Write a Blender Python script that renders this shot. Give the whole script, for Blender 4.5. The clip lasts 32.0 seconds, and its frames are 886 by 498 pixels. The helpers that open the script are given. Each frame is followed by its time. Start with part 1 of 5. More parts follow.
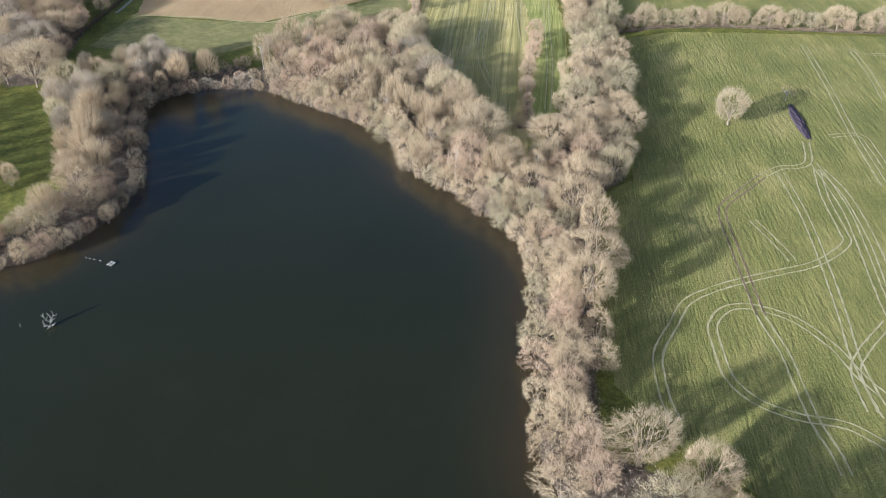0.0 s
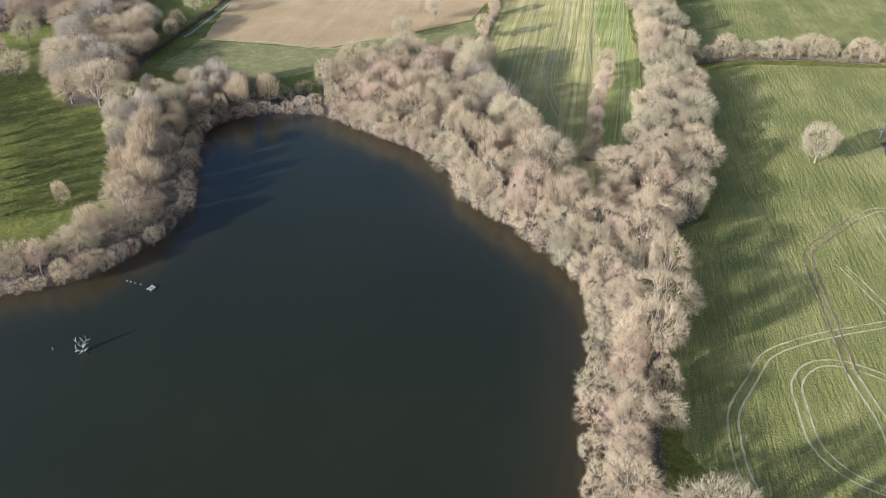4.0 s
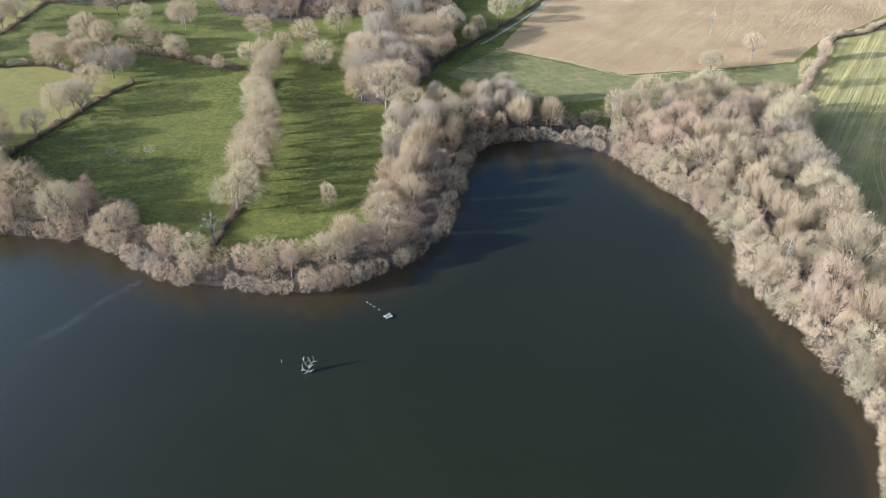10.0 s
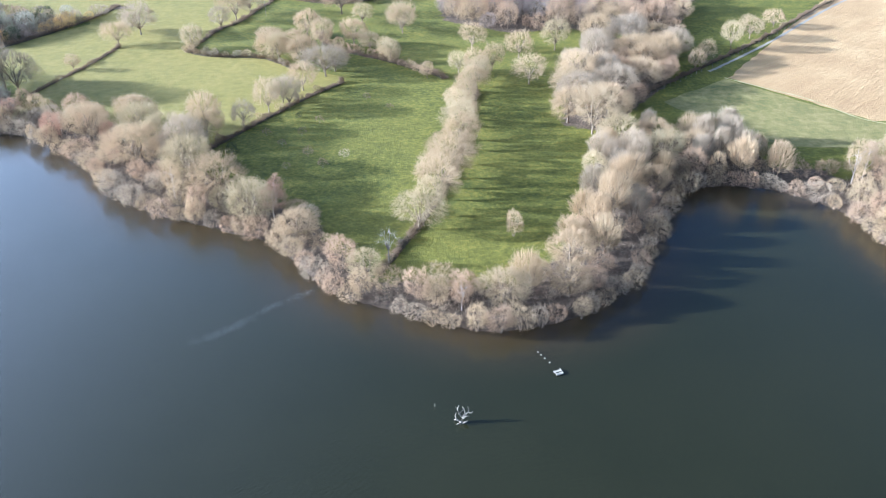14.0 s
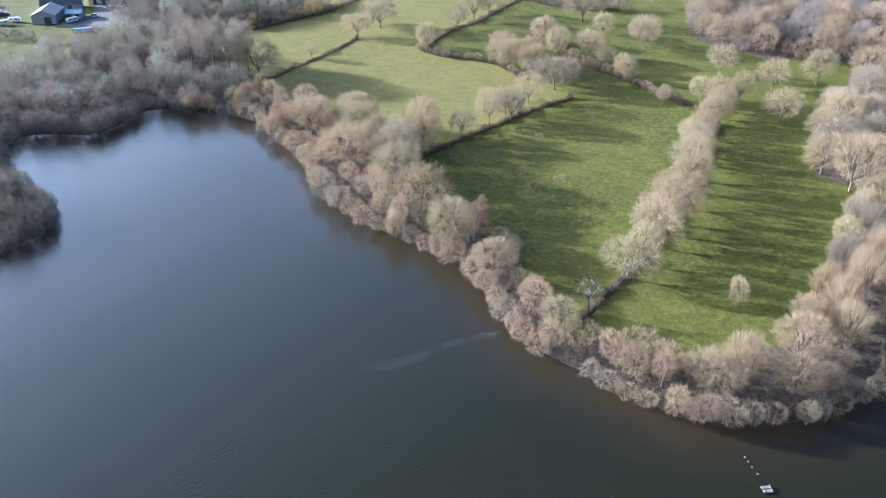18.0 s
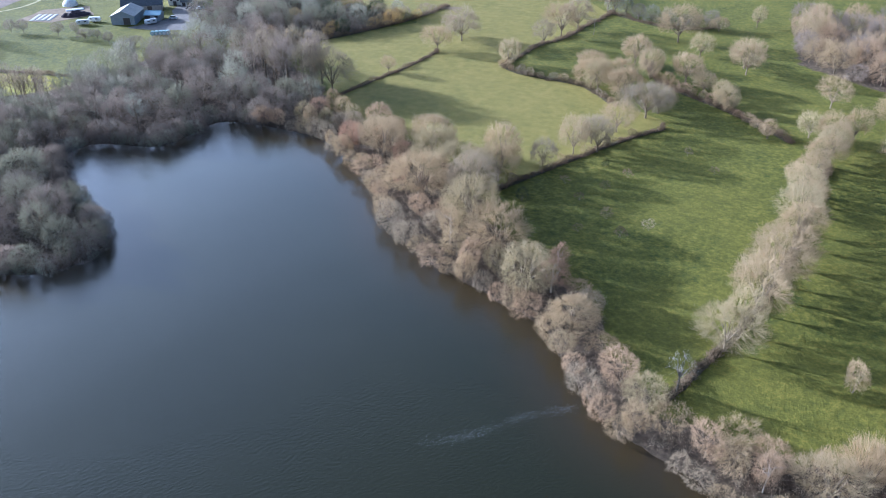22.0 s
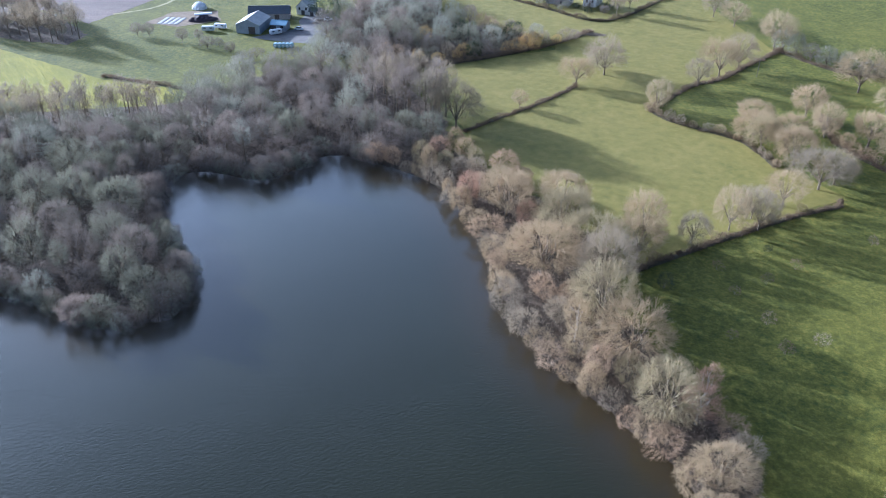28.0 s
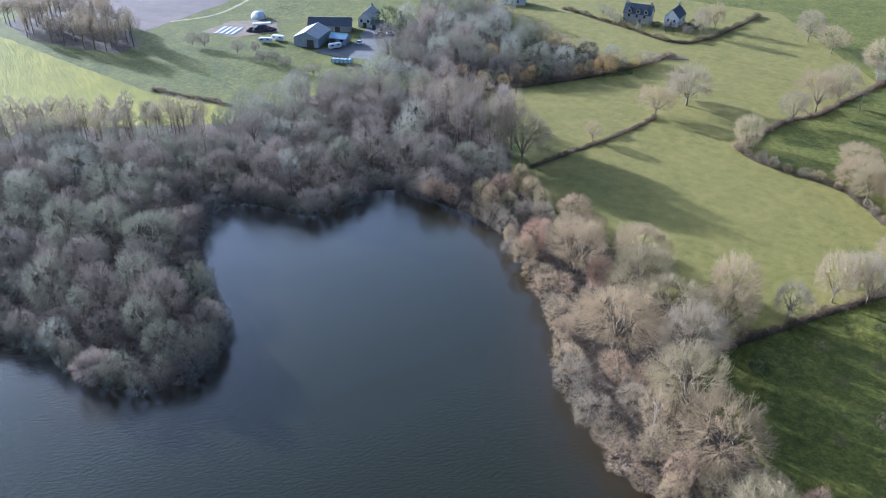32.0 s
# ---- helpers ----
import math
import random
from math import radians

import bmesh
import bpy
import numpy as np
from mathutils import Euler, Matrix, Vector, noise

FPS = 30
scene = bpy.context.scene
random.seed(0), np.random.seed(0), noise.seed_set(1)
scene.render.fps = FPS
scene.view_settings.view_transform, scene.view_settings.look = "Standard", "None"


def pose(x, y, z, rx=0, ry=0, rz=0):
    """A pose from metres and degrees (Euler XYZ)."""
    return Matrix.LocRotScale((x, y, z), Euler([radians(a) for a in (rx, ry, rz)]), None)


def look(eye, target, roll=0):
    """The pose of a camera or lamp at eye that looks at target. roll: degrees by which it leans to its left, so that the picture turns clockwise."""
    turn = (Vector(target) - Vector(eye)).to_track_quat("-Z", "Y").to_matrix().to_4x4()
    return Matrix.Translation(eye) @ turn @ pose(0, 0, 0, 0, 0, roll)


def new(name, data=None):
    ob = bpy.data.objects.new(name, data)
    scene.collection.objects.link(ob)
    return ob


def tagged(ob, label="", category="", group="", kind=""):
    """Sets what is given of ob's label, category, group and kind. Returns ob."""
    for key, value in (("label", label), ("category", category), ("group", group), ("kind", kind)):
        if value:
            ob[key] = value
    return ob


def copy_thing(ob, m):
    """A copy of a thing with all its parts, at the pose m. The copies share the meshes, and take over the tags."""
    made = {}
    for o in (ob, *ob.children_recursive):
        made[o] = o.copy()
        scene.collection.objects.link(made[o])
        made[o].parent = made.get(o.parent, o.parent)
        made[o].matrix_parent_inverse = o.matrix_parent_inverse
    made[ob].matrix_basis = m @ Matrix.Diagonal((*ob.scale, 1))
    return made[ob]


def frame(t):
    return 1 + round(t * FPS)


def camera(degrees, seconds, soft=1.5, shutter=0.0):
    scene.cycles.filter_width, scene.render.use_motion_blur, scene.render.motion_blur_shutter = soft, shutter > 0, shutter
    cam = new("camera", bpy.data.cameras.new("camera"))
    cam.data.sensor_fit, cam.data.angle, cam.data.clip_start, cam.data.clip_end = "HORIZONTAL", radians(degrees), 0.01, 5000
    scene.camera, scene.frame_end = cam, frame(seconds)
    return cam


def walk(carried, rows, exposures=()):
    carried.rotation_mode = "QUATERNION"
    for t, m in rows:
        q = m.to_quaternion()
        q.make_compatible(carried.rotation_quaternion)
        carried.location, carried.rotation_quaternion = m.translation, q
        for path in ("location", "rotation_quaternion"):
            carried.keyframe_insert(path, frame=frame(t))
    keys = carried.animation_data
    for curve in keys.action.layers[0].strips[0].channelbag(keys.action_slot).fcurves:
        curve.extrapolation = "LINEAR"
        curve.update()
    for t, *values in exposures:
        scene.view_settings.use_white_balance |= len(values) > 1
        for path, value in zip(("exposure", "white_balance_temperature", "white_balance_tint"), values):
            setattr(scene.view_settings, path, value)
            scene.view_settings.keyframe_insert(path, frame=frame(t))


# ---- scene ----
# Plan: z = 0 is the lake's surface, +y lies away over the lake, the sun stands low over -x.
cam = camera(56.9, 32.0, soft=0.95)


def flown(t, x, y, z, yaw, pitch, roll):
    return t, pose(x, y, z, 90 + pitch, 0, yaw) @ pose(0, 0, 0, 0, 0, roll)


PATH = [
    (0.0, -26.00, -48.90, 129.13, -38.25, -33.85, 0.69),
    (0.5, -24.60, -47.15, 129.16, -37.82, -33.83, 0.68),
    (1.0, -23.19, -45.44, 129.07, -37.33, -33.80, 0.61),
    (1.5, -21.77, -43.79, 128.90, -36.99, -33.71, 0.59),
    (2.0, -20.33, -42.41, 128.57, -36.73, -33.57, 0.50),
    (2.5, -18.97, -41.31, 127.61, -35.88, -33.30, 0.37),
    (4.5, -14.54, -39.56, 119.60, -29.23, -30.86, -0.40),
    (4.6, -14.35, -39.26, 119.46, -28.05, -30.83, -0.40),
    (4.7, -14.16, -38.96, 119.33, -26.50, -30.80, -0.40),
    (4.8, -13.97, -38.65, 119.20, -25.38, -30.77, -0.40),
    (4.9, -13.78, -38.35, 119.07, -24.42, -30.74, -0.40),
    (5.0, -13.59, -38.05, 118.93, -23.89, -30.71, -0.40),
    (5.5, -12.55, -36.02, 119.32, -23.58, -30.75, -0.40),
    (6.0, -11.48, -33.72, 120.23, -23.42, -30.94, -0.31),
    (6.5, -10.28, -31.37, 121.19, -22.75, -31.16, -0.23),
    (7.0, -9.05, -28.91, 121.93, -21.66, -31.34, -0.23),
    (7.5, -7.90, -26.78, 122.38, -20.30, -31.46, -0.21),
    (8.0, -7.00, -24.63, 122.57, -18.73, -31.49, -0.16),
    (8.5, -6.21, -22.43, 122.50, -16.92, -31.48, -0.07),
    (9.0, -5.52, -20.22, 122.33, -15.13, -31.45, 0.03),
    (9.5, -4.85, -17.91, 122.43, -13.42, -31.48, 0.12),
    (10.0, -4.20, -15.48, 122.54, -11.63, -31.49, 0.18),
    (10.5, -3.53, -13.07, 122.57, -9.68, -31.55, 0.19),
    (11.0, -3.00, -10.29, 122.23, -7.73, -31.51, 0.20),
    (11.5, -2.53, -7.38, 121.78, -5.95, -31.50, 0.25),
    (12.0, -1.83, -4.80, 121.28, -4.01, -31.39, 0.15),
    (12.5, -0.99, -2.38, 120.71, -1.99, -31.24, -0.05),
    (13.0, 0.00, 0.00, 119.99, 0.15, -31.07, -0.39),
    (13.5, 0.39, 2.73, 119.42, 2.15, -30.97, -0.35),
    (14.0, 0.68, 5.56, 119.09, 4.20, -30.93, -0.32),
    (14.5, 0.74, 8.37, 119.17, 6.38, -30.96, -0.25),
    (15.0, 0.72, 11.19, 119.35, 9.05, -31.03, -0.21),
    (15.5, 0.48, 14.00, 119.30, 11.60, -31.06, -0.14),
    (17.5, -0.89, 24.85, 119.53, 19.69, -31.17, -0.28),
    (18.0, -1.65, 27.63, 120.05, 21.19, -31.26, -0.47),
    (18.5, -2.64, 30.39, 120.20, 22.35, -31.29, -0.46),
    (19.0, -3.80, 33.21, 120.05, 23.38, -31.25, -0.40),
    (19.5, -4.97, 36.10, 119.87, 24.35, -31.26, -0.31),
    (20.0, -6.15, 38.80, 119.82, 25.17, -31.24, -0.28),
    (20.5, -7.51, 41.38, 119.91, 25.19, -31.25, -0.23),
    (21.0, -8.92, 43.99, 120.03, 25.13, -31.23, -0.18),
    (21.5, -10.46, 46.78, 120.07, 25.62, -31.24, -0.12),
    (22.0, -11.84, 49.66, 120.25, 26.89, -31.29, -0.18),
    (22.5, -13.31, 52.52, 120.47, 28.09, -31.37, -0.22),
    (23.0, -14.75, 55.41, 120.69, 29.25, -31.40, -0.24),
    (23.5, -16.41, 58.19, 120.70, 30.05, -31.39, -0.22),
    (24.0, -17.98, 61.09, 120.93, 30.07, -31.43, -0.25),
    (24.5, -19.59, 63.83, 121.08, 30.33, -31.42, -0.22),
    (25.0, -21.39, 66.64, 121.14, 30.95, -31.40, -0.10),
    (25.5, -23.23, 69.53, 121.36, 31.71, -31.42, -0.01),
    (27.5, -31.80, 81.32, 121.43, 35.25, -31.47, 0.32),
    (28.0, -33.94, 83.88, 121.26, 36.11, -31.44, 0.40),
    (28.5, -36.08, 86.75, 120.98, 37.13, -31.42, 0.45),
    (29.0, -38.35, 89.81, 120.66, 37.95, -31.41, 0.47),
    (29.5, -40.79, 92.81, 120.36, 38.63, -31.40, 0.41),
    (30.0, -43.14, 95.82, 120.22, 38.66, -31.41, 0.47),
    (30.5, -45.31, 98.60, 120.09, 38.96, -31.39, 0.48),
    (31.0, -47.35, 101.41, 120.36, 39.60, -31.43, 0.47),
    (31.5, -49.61, 103.87, 120.61, 40.18, -31.43, 0.52),
    (32.0, -52.07, 106.59, 120.88, 40.78, -31.46, 0.57),
]
walk(cam, [flown(*r) for r in PATH], exposures=[(0, 1.22, 4800, 11), (6, 1.28, 4730, 11), (9, 1.33, 4680, 11), (11, 1.55, 4600, 12), (13, 1.97, 4510, 12), (15, 2.18, 4510, 13), (19, 1.57, 4510, 13), (25, 1.45, 4430, 13), (32, 1.4, 4420, 13)])

# ---- world and sun: a clear sky, milky with winter haze round the low sun ----
SUN_EL, SUN_AZ = 15.2, 181.0   # degrees; azimuth counted from +x towards +y
world = bpy.data.worlds.new("sky_world")
scene.world = world
world.use_nodes = True
wn = world.node_tree.nodes
sky = wn.new("ShaderNodeTexSky")
sky.sky_type, sky.sun_disc = "NISHITA", False
sky.sun_elevation, sky.sun_rotation = radians(SUN_EL), radians(90 - SUN_AZ)
sky.air_density, sky.dust_density, sky.ozone_density = 1.0, 2.2, 1.0
wn["Background"].inputs["Strength"].default_value = 0.042
world.node_tree.links.new(sky.outputs[0], wn["Background"].inputs["Color"])
sun_from = Vector((math.cos(radians(SUN_AZ)) * math.cos(radians(SUN_EL)), math.sin(radians(SUN_AZ)) * math.cos(radians(SUN_EL)), math.sin(radians(SUN_EL))))


def sky_math(how, a, b):
    k = wn.new("ShaderNodeMath")
    k.operation = how
    for socket, value in zip(k.inputs, (a, b)):
        if isinstance(value, float):
            socket.default_value = value
        else:
            world.node_tree.links.new(value, socket)
    return k.outputs[0]


sky_way = wn.new("ShaderNodeTexCoord").outputs["Generated"]
to_sun, up_down, haze_glow, haze_sum = wn.new("ShaderNodeVectorMath"), wn.new("ShaderNodeSeparateXYZ"), wn.new("ShaderNodeBackground"), wn.new("ShaderNodeAddShader")
to_sun.operation = "DOT_PRODUCT"
to_sun.inputs[1].default_value = sun_from
world.node_tree.links.new(sky_way, to_sun.inputs[0])
world.node_tree.links.new(sky_way, up_down.inputs[0])
sunward = sky_math("POWER", sky_math("MAXIMUM", to_sun.outputs["Value"], 0.0), 2.0)
low = sky_math("POWER", sky_math("SUBTRACT", 1.0, sky_math("MAXIMUM", up_down.outputs["Z"], 0.0)), 1.6)
for a, b in ((sky_math("MULTIPLY", sky_math("MULTIPLY", sunward, low), 3.1), haze_glow.inputs["Strength"]), (wn["Background"].outputs[0], haze_sum.inputs[0]),
             (haze_glow.outputs[0], haze_sum.inputs[1]), (haze_sum.outputs[0], wn["World Output"].inputs["Surface"])):
    world.node_tree.links.new(a, b)
haze_glow.inputs["Color"].default_value = (1.0, 0.99, 0.97, 1)
sun = new("sun", bpy.data.lights.new("sun", "SUN"))
sun.data.energy, sun.data.angle, sun.data.color = 5.4, radians(0.6), (1.0, 0.87, 0.7)
sun.matrix_world = look(sun_from * 300, (0, 0, 0))


# ---- materials ----
class Nodes:
    """A material and short ways to add nodes to it."""

    def __init__(self, name, rough=0.9):
        self.mat = bpy.data.materials.new(name)
        self.mat.use_nodes = True
        self.n, self.l = self.mat.node_tree.nodes, self.mat.node_tree.links
        self.bsdf = self.n["Principled BSDF"]
        self.bsdf.inputs["Roughness"].default_value = rough
        self.bsdf.inputs["Specular IOR Level"].default_value = 0.25
        self.co = self.n.new("ShaderNodeNewGeometry").outputs["Position"]

    def put(self, socket, value):
        if isinstance(value, bpy.types.NodeSocket):
            self.l.new(value, socket)
        else:
            socket.default_value = value

    def noise(self, scale, detail=4.0, rough=0.6, co=None, warp=0.0):
        k = self.n.new("ShaderNodeTexNoise")
        k.inputs["Scale"].default_value, k.inputs["Detail"].default_value = scale, detail
        k.inputs["Roughness"].default_value, k.inputs["Distortion"].default_value = rough, warp
        self.l.new(co or self.co, k.inputs["Vector"])
        return k.outputs["Fac"]

    def mapped(self, rot=0.0, scale=(1, 1, 1), co=None):
        turn, k = self.n.new("ShaderNodeMapping"), self.n.new("ShaderNodeMapping")
        turn.inputs["Rotation"].default_value = (0, 0, radians(rot))
        k.inputs["Scale"].default_value = scale
        self.l.new(co or self.co, turn.inputs["Vector"])
        self.l.new(turn.outputs["Vector"], k.inputs["Vector"])
        return k.outputs["Vector"]

    def ramp(self, fac, stops):
        k = self.n.new("ShaderNodeValToRGB")
        e = k.color_ramp.elements
        while len(e) < len(stops):
            e.new(0.5)
        for i, (p, c) in enumerate(stops):
            e[i].position, e[i].color = p, (*c, 1) if len(c) == 3 else c
        self.l.new(fac, k.inputs["Fac"])
        return k.outputs["Color"]

    def grey(self, fac, a, b):
        return self.ramp(fac, [(a, (0, 0, 0)), (b, (1, 1, 1))])

    def mix(self, fac, a, b, how="MIX"):
        k = self.n.new("ShaderNodeMix")
        k.data_type, k.blend_type = "RGBA", how
        self.put(k.inputs[0], fac)
        for s, v in ((k.inputs[6], a), (k.inputs[7], b)):
            self.put(s, (*v, 1) if isinstance(v, tuple) and len(v) == 3 else v)
        return k.outputs[2]

    def math(self, how, a, b=0.0):
        k = self.n.new("ShaderNodeMath")
        k.operation = how
        self.put(k.inputs[0], a)
        self.put(k.inputs[1], b)
        return k.outputs[0]

    def attribute(self, name):
        k = self.n.new("ShaderNodeAttribute")
        k.attribute_name = name
        return k.outputs["Fac"]

    def chance(self):
        return self.n.new("ShaderNodeObjectInfo").outputs["Random"]

    def island(self):
        return self.n.new("ShaderNodeNewGeometry").outputs["Random Per Island"]

    def colour(self, value):
        self.put(self.bsdf.inputs["Base Color"], (*value, 1) if isinstance(value, tuple) else value)
        return self

    def relief(self, height, strength=0.5, distance=0.1):
        k = self.n.new("ShaderNodeBump")
        k.inputs["Strength"].default_value, k.inputs["Distance"].default_value = strength, distance
        self.put(k.inputs["Height"], height)
        self.l.new(k.outputs["Normal"], self.bsdf.inputs["Normal"])
        return self


def meadow(name, dark, mid, pale, tuft=0.7):
    m = Nodes(name)
    wide, patch, tuft_n, fine = m.noise(0.018, 3), m.noise(0.11, 5, 0.65), m.noise(tuft, 5, 0.7), m.noise(2.6, 3, 0.7)
    c = m.ramp(m.math("ADD", m.math("MULTIPLY", patch, 0.3), m.math("MULTIPLY", tuft_n, 0.7)), [(0.38, dark), (0.5, mid), (0.63, pale)])
    c = m.mix(m.grey(wide, 0.35, 0.7), c, m.mix(0.45, c, pale))
    c = m.mix(m.math("MULTIPLY", m.grey(fine, 0.42, 0.7), 0.38), c, dark)
    c = m.mix(m.math("MULTIPLY", m.grey(m.noise(1.15, 4, 0.75), 0.5, 0.72), 0.4), c, pale)
    m.colour(c).relief(m.math("ADD", m.math("MULTIPLY", tuft_n, 1.0), m.math("MULTIPLY", fine, 0.35)), 0.6, 0.6)
    return m


def crop(name, dark, mid, pale, heading, row=1.0, contrast=0.5, run=0.12, clods=1.1):
    """A drilled field: broken rows run along heading (degrees from +x), row metres apart."""
    m = Nodes(name)
    patch, fine = m.noise(0.035, 5, 0.6), m.noise(1.7, 4, 0.7)
    rows = m.noise(0.9 / row, 3, 0.6, m.mapped(-heading, (run, 1.0, 1.0)), 0.3)
    runs = m.noise(0.11 / row, 3, 0.6, m.mapped(-heading, (0.06, 1.0, 1.0)))
    c = m.ramp(m.math("ADD", m.math("MULTIPLY", patch, 0.6), m.math("MULTIPLY", runs, 0.4)), [(0.34, dark), (0.5, mid), (0.66, pale)])
    c = m.mix(m.math("MULTIPLY", m.grey(rows, 0.44, 0.58), contrast), c, dark)
    c = m.mix(m.math("MULTIPLY", m.grey(fine, 0.48, 0.66), 0.4), c, pale)
    m.colour(c).relief(m.math("ADD", m.math("MULTIPLY", rows, 1.2), m.math("MULTIPLY", fine, clods)), 1.0, 0.5)
    return m


M = {}
M["paddock"] = meadow("paddock_grass", (0.135, 0.125, 0.024), (0.19, 0.165, 0.033), (0.245, 0.2, 0.05), 0.3)
M["wheat"] = crop("young_wheat", (0.115, 0.12, 0.026), (0.205, 0.188, 0.046), (0.325, 0.27, 0.088), 48.0, 1.1, 0.45)
M["strip"] = crop("striped_ley", (0.2, 0.18, 0.05), (0.38, 0.31, 0.1), (0.58, 0.45, 0.19), 47.0, 2.4, 0.75, 0.025, 0.35)
M["margin"] = meadow("rough_margin_grass", (0.1, 0.105, 0.03), (0.17, 0.155, 0.045), (0.27, 0.225, 0.085), 0.3)
M["green_ley"] = crop("green_ley", (0.14, 0.16, 0.035), (0.25, 0.25, 0.06), (0.4, 0.36, 0.11), 44.0, 2.2, 0.5, 0.03, 0.4)
M["stubble"] = crop("dry_stubble", (0.29, 0.19, 0.085), (0.375, 0.255, 0.118), (0.45, 0.32, 0.155), 46.0, 1.2, 0.3)
M["plough"] = crop("ploughed_soil", (0.15, 0.115, 0.095), (0.2, 0.155, 0.13), (0.26, 0.2, 0.165), 30.0, 1.2, 0.4)
M["bright"] = crop("mustard_cover_crop", (0.17, 0.16, 0.014), (0.26, 0.235, 0.022), (0.35, 0.3, 0.04), -20.0, 1.6, 0.5)


def ground_material():
    m = meadow("ground_cover", (0.042, 0.056, 0.007), (0.098, 0.102, 0.011), (0.2, 0.176, 0.026))
    grass = m.bsdf.inputs["Base Color"].links[0].from_socket
    leaf = m.noise(0.9, 5, 0.75)
    litter = m.ramp(leaf, [(0.35, (0.045, 0.035, 0.022)), (0.5, (0.1, 0.075, 0.05)), (0.65, (0.17, 0.125, 0.085))])
    edge = m.math("ADD", m.attribute("wooded"), m.math("MULTIPLY", m.math("SUBTRACT", m.noise(0.25, 4), 0.5), 0.9))
    c = m.mix(m.grey(edge, 0.4, 0.6), grass, litter)
    wet = m.ramp(leaf, [(0.35, (0.03, 0.022, 0.014)), (0.65, (0.075, 0.055, 0.035))])
    c = m.mix(m.attribute("shore"), c, wet)
    return m.colour(c)


M["ground"] = ground_material()


def lake_water():
    m = Nodes("lake_water", 0.1)
    m.bsdf.inputs["IOR"].default_value, m.bsdf.inputs["Specular IOR Level"].default_value = 1.34, 0.72
    drift = m.noise(0.015, 3)
    m.colour(m.mix(m.grey(drift, 0.3, 0.7), (0.0145, 0.0155, 0.0066), (0.0185, 0.0192, 0.0083)))
    lit = m.bsdf.inputs["Base Color"].links[0].from_socket
    # brown shallows, with the reflection of the sunlit bank trees painted in
    m.colour(m.mix(m.math("MULTIPLY", m.attribute("shallow_reflection"), 0.75), lit, (0.041, 0.027, 0.0125)))
    calm = m.grey(m.noise(0.012, 3, 0.6, m.mapped(20, (1, 0.5, 1)), 0.6), 0.35, 0.68)
    ripple = m.math("ADD", m.noise(1.5, 3, 0.6, m.mapped(35, (1.0, 0.5, 1))), m.math("MULTIPLY", m.noise(5.5, 2, 0.5), 0.5))
    m.relief(m.math("MULTIPLY", ripple, m.math("ADD", m.math("MULTIPLY", calm, 0.8), 0.3)), 0.5, 0.12)
    return m


M["water"] = lake_water()


def twig(name, a, b, c, rough=0.95):
    """Twigs, round and thin, so that light also reaches their far side: hue by tree, grain by twig."""
    m = Nodes(name, rough)
    hue = m.ramp(m.chance(), [(0.0, a), (0.5, b), (1.0, c)])
    grain = m.ramp(m.island(), [(0.0, (0.9, 0.9, 0.9)), (1.0, (1.05, 1.05, 1.04))])
    c = m.mix(1.0, hue, grain, "MULTIPLY")
    m.colour(c)
    round_light, both = m.n.new("ShaderNodeBsdfTranslucent"), m.n.new("ShaderNodeMixShader")
    m.put(round_light.inputs["Color"], c)
    both.inputs["Fac"].default_value = 0.28
    m.l.new(m.bsdf.outputs[0], both.inputs[1])
    m.l.new(round_light.outputs[0], both.inputs[2])
    m.l.new(both.outputs[0], m.n["Material Output"].inputs["Surface"])
    return m


M["twig_tan"] = twig("tan_twigs", (0.4, 0.305, 0.18), (0.455, 0.345, 0.205), (0.38, 0.3, 0.18))
M["twig_grey"] = twig("grey_twigs", (0.33, 0.27, 0.185), (0.39, 0.315, 0.215), (0.3, 0.25, 0.18))
M["twig_pink"] = twig("pinkish_twigs", (0.425, 0.303, 0.19), (0.46, 0.332, 0.21), (0.38, 0.284, 0.185))
# pale grey: the haze over the far woods put into the twig colour
M["twig_silver"] = twig("haze_pale_twigs", (0.34, 0.325, 0.255), (0.38, 0.36, 0.28), (0.31, 0.305, 0.245))
M["twig_red"] = twig("reddish_twigs", (0.4, 0.255, 0.17), (0.43, 0.28, 0.19), (0.36, 0.245, 0.165))
M["twig_olive"] = twig("lichen_olive_twigs", (0.37, 0.305, 0.175), (0.42, 0.34, 0.195), (0.345, 0.29, 0.17))
M["twig_dark"] = twig("dark_purple_twigs", (0.29, 0.235, 0.19), (0.33, 0.265, 0.215), (0.26, 0.22, 0.185))
# grey-green and dark tones, both lightened to paint in the marshy wood's haze
M["twig_moss"] = twig("hazy_mossy_twigs", (0.24, 0.228, 0.165), (0.3, 0.283, 0.2), (0.225, 0.22, 0.16))
M["twig_murk"] = twig("hazy_dark_twigs", (0.24, 0.2, 0.165), (0.285, 0.238, 0.195), (0.225, 0.2, 0.17))
M["twig_gold"] = twig("golden_leaves", (0.5, 0.36, 0.14), (0.56, 0.4, 0.16), (0.46, 0.31, 0.14))
M["twig_bleach"] = twig("bleached_wood", (0.38, 0.34, 0.29), (0.44, 0.4, 0.34), (0.36, 0.33, 0.28))
M["twig_green"] = twig("evergreen_leaves", (0.035, 0.05, 0.024), (0.05, 0.062, 0.03), (0.042, 0.055, 0.034))
M["bramble"] = twig("bramble_stems", (0.2, 0.145, 0.095), (0.24, 0.175, 0.115), (0.18, 0.14, 0.085))


def bark(name, dark, pale):
    m = Nodes(name, 0.9)
    n = m.noise(6.0, 5, 0.7)
    m.colour(m.ramp(n, [(0.35, dark), (0.65, pale)])).relief(n, 0.6, 0.05)
    return m


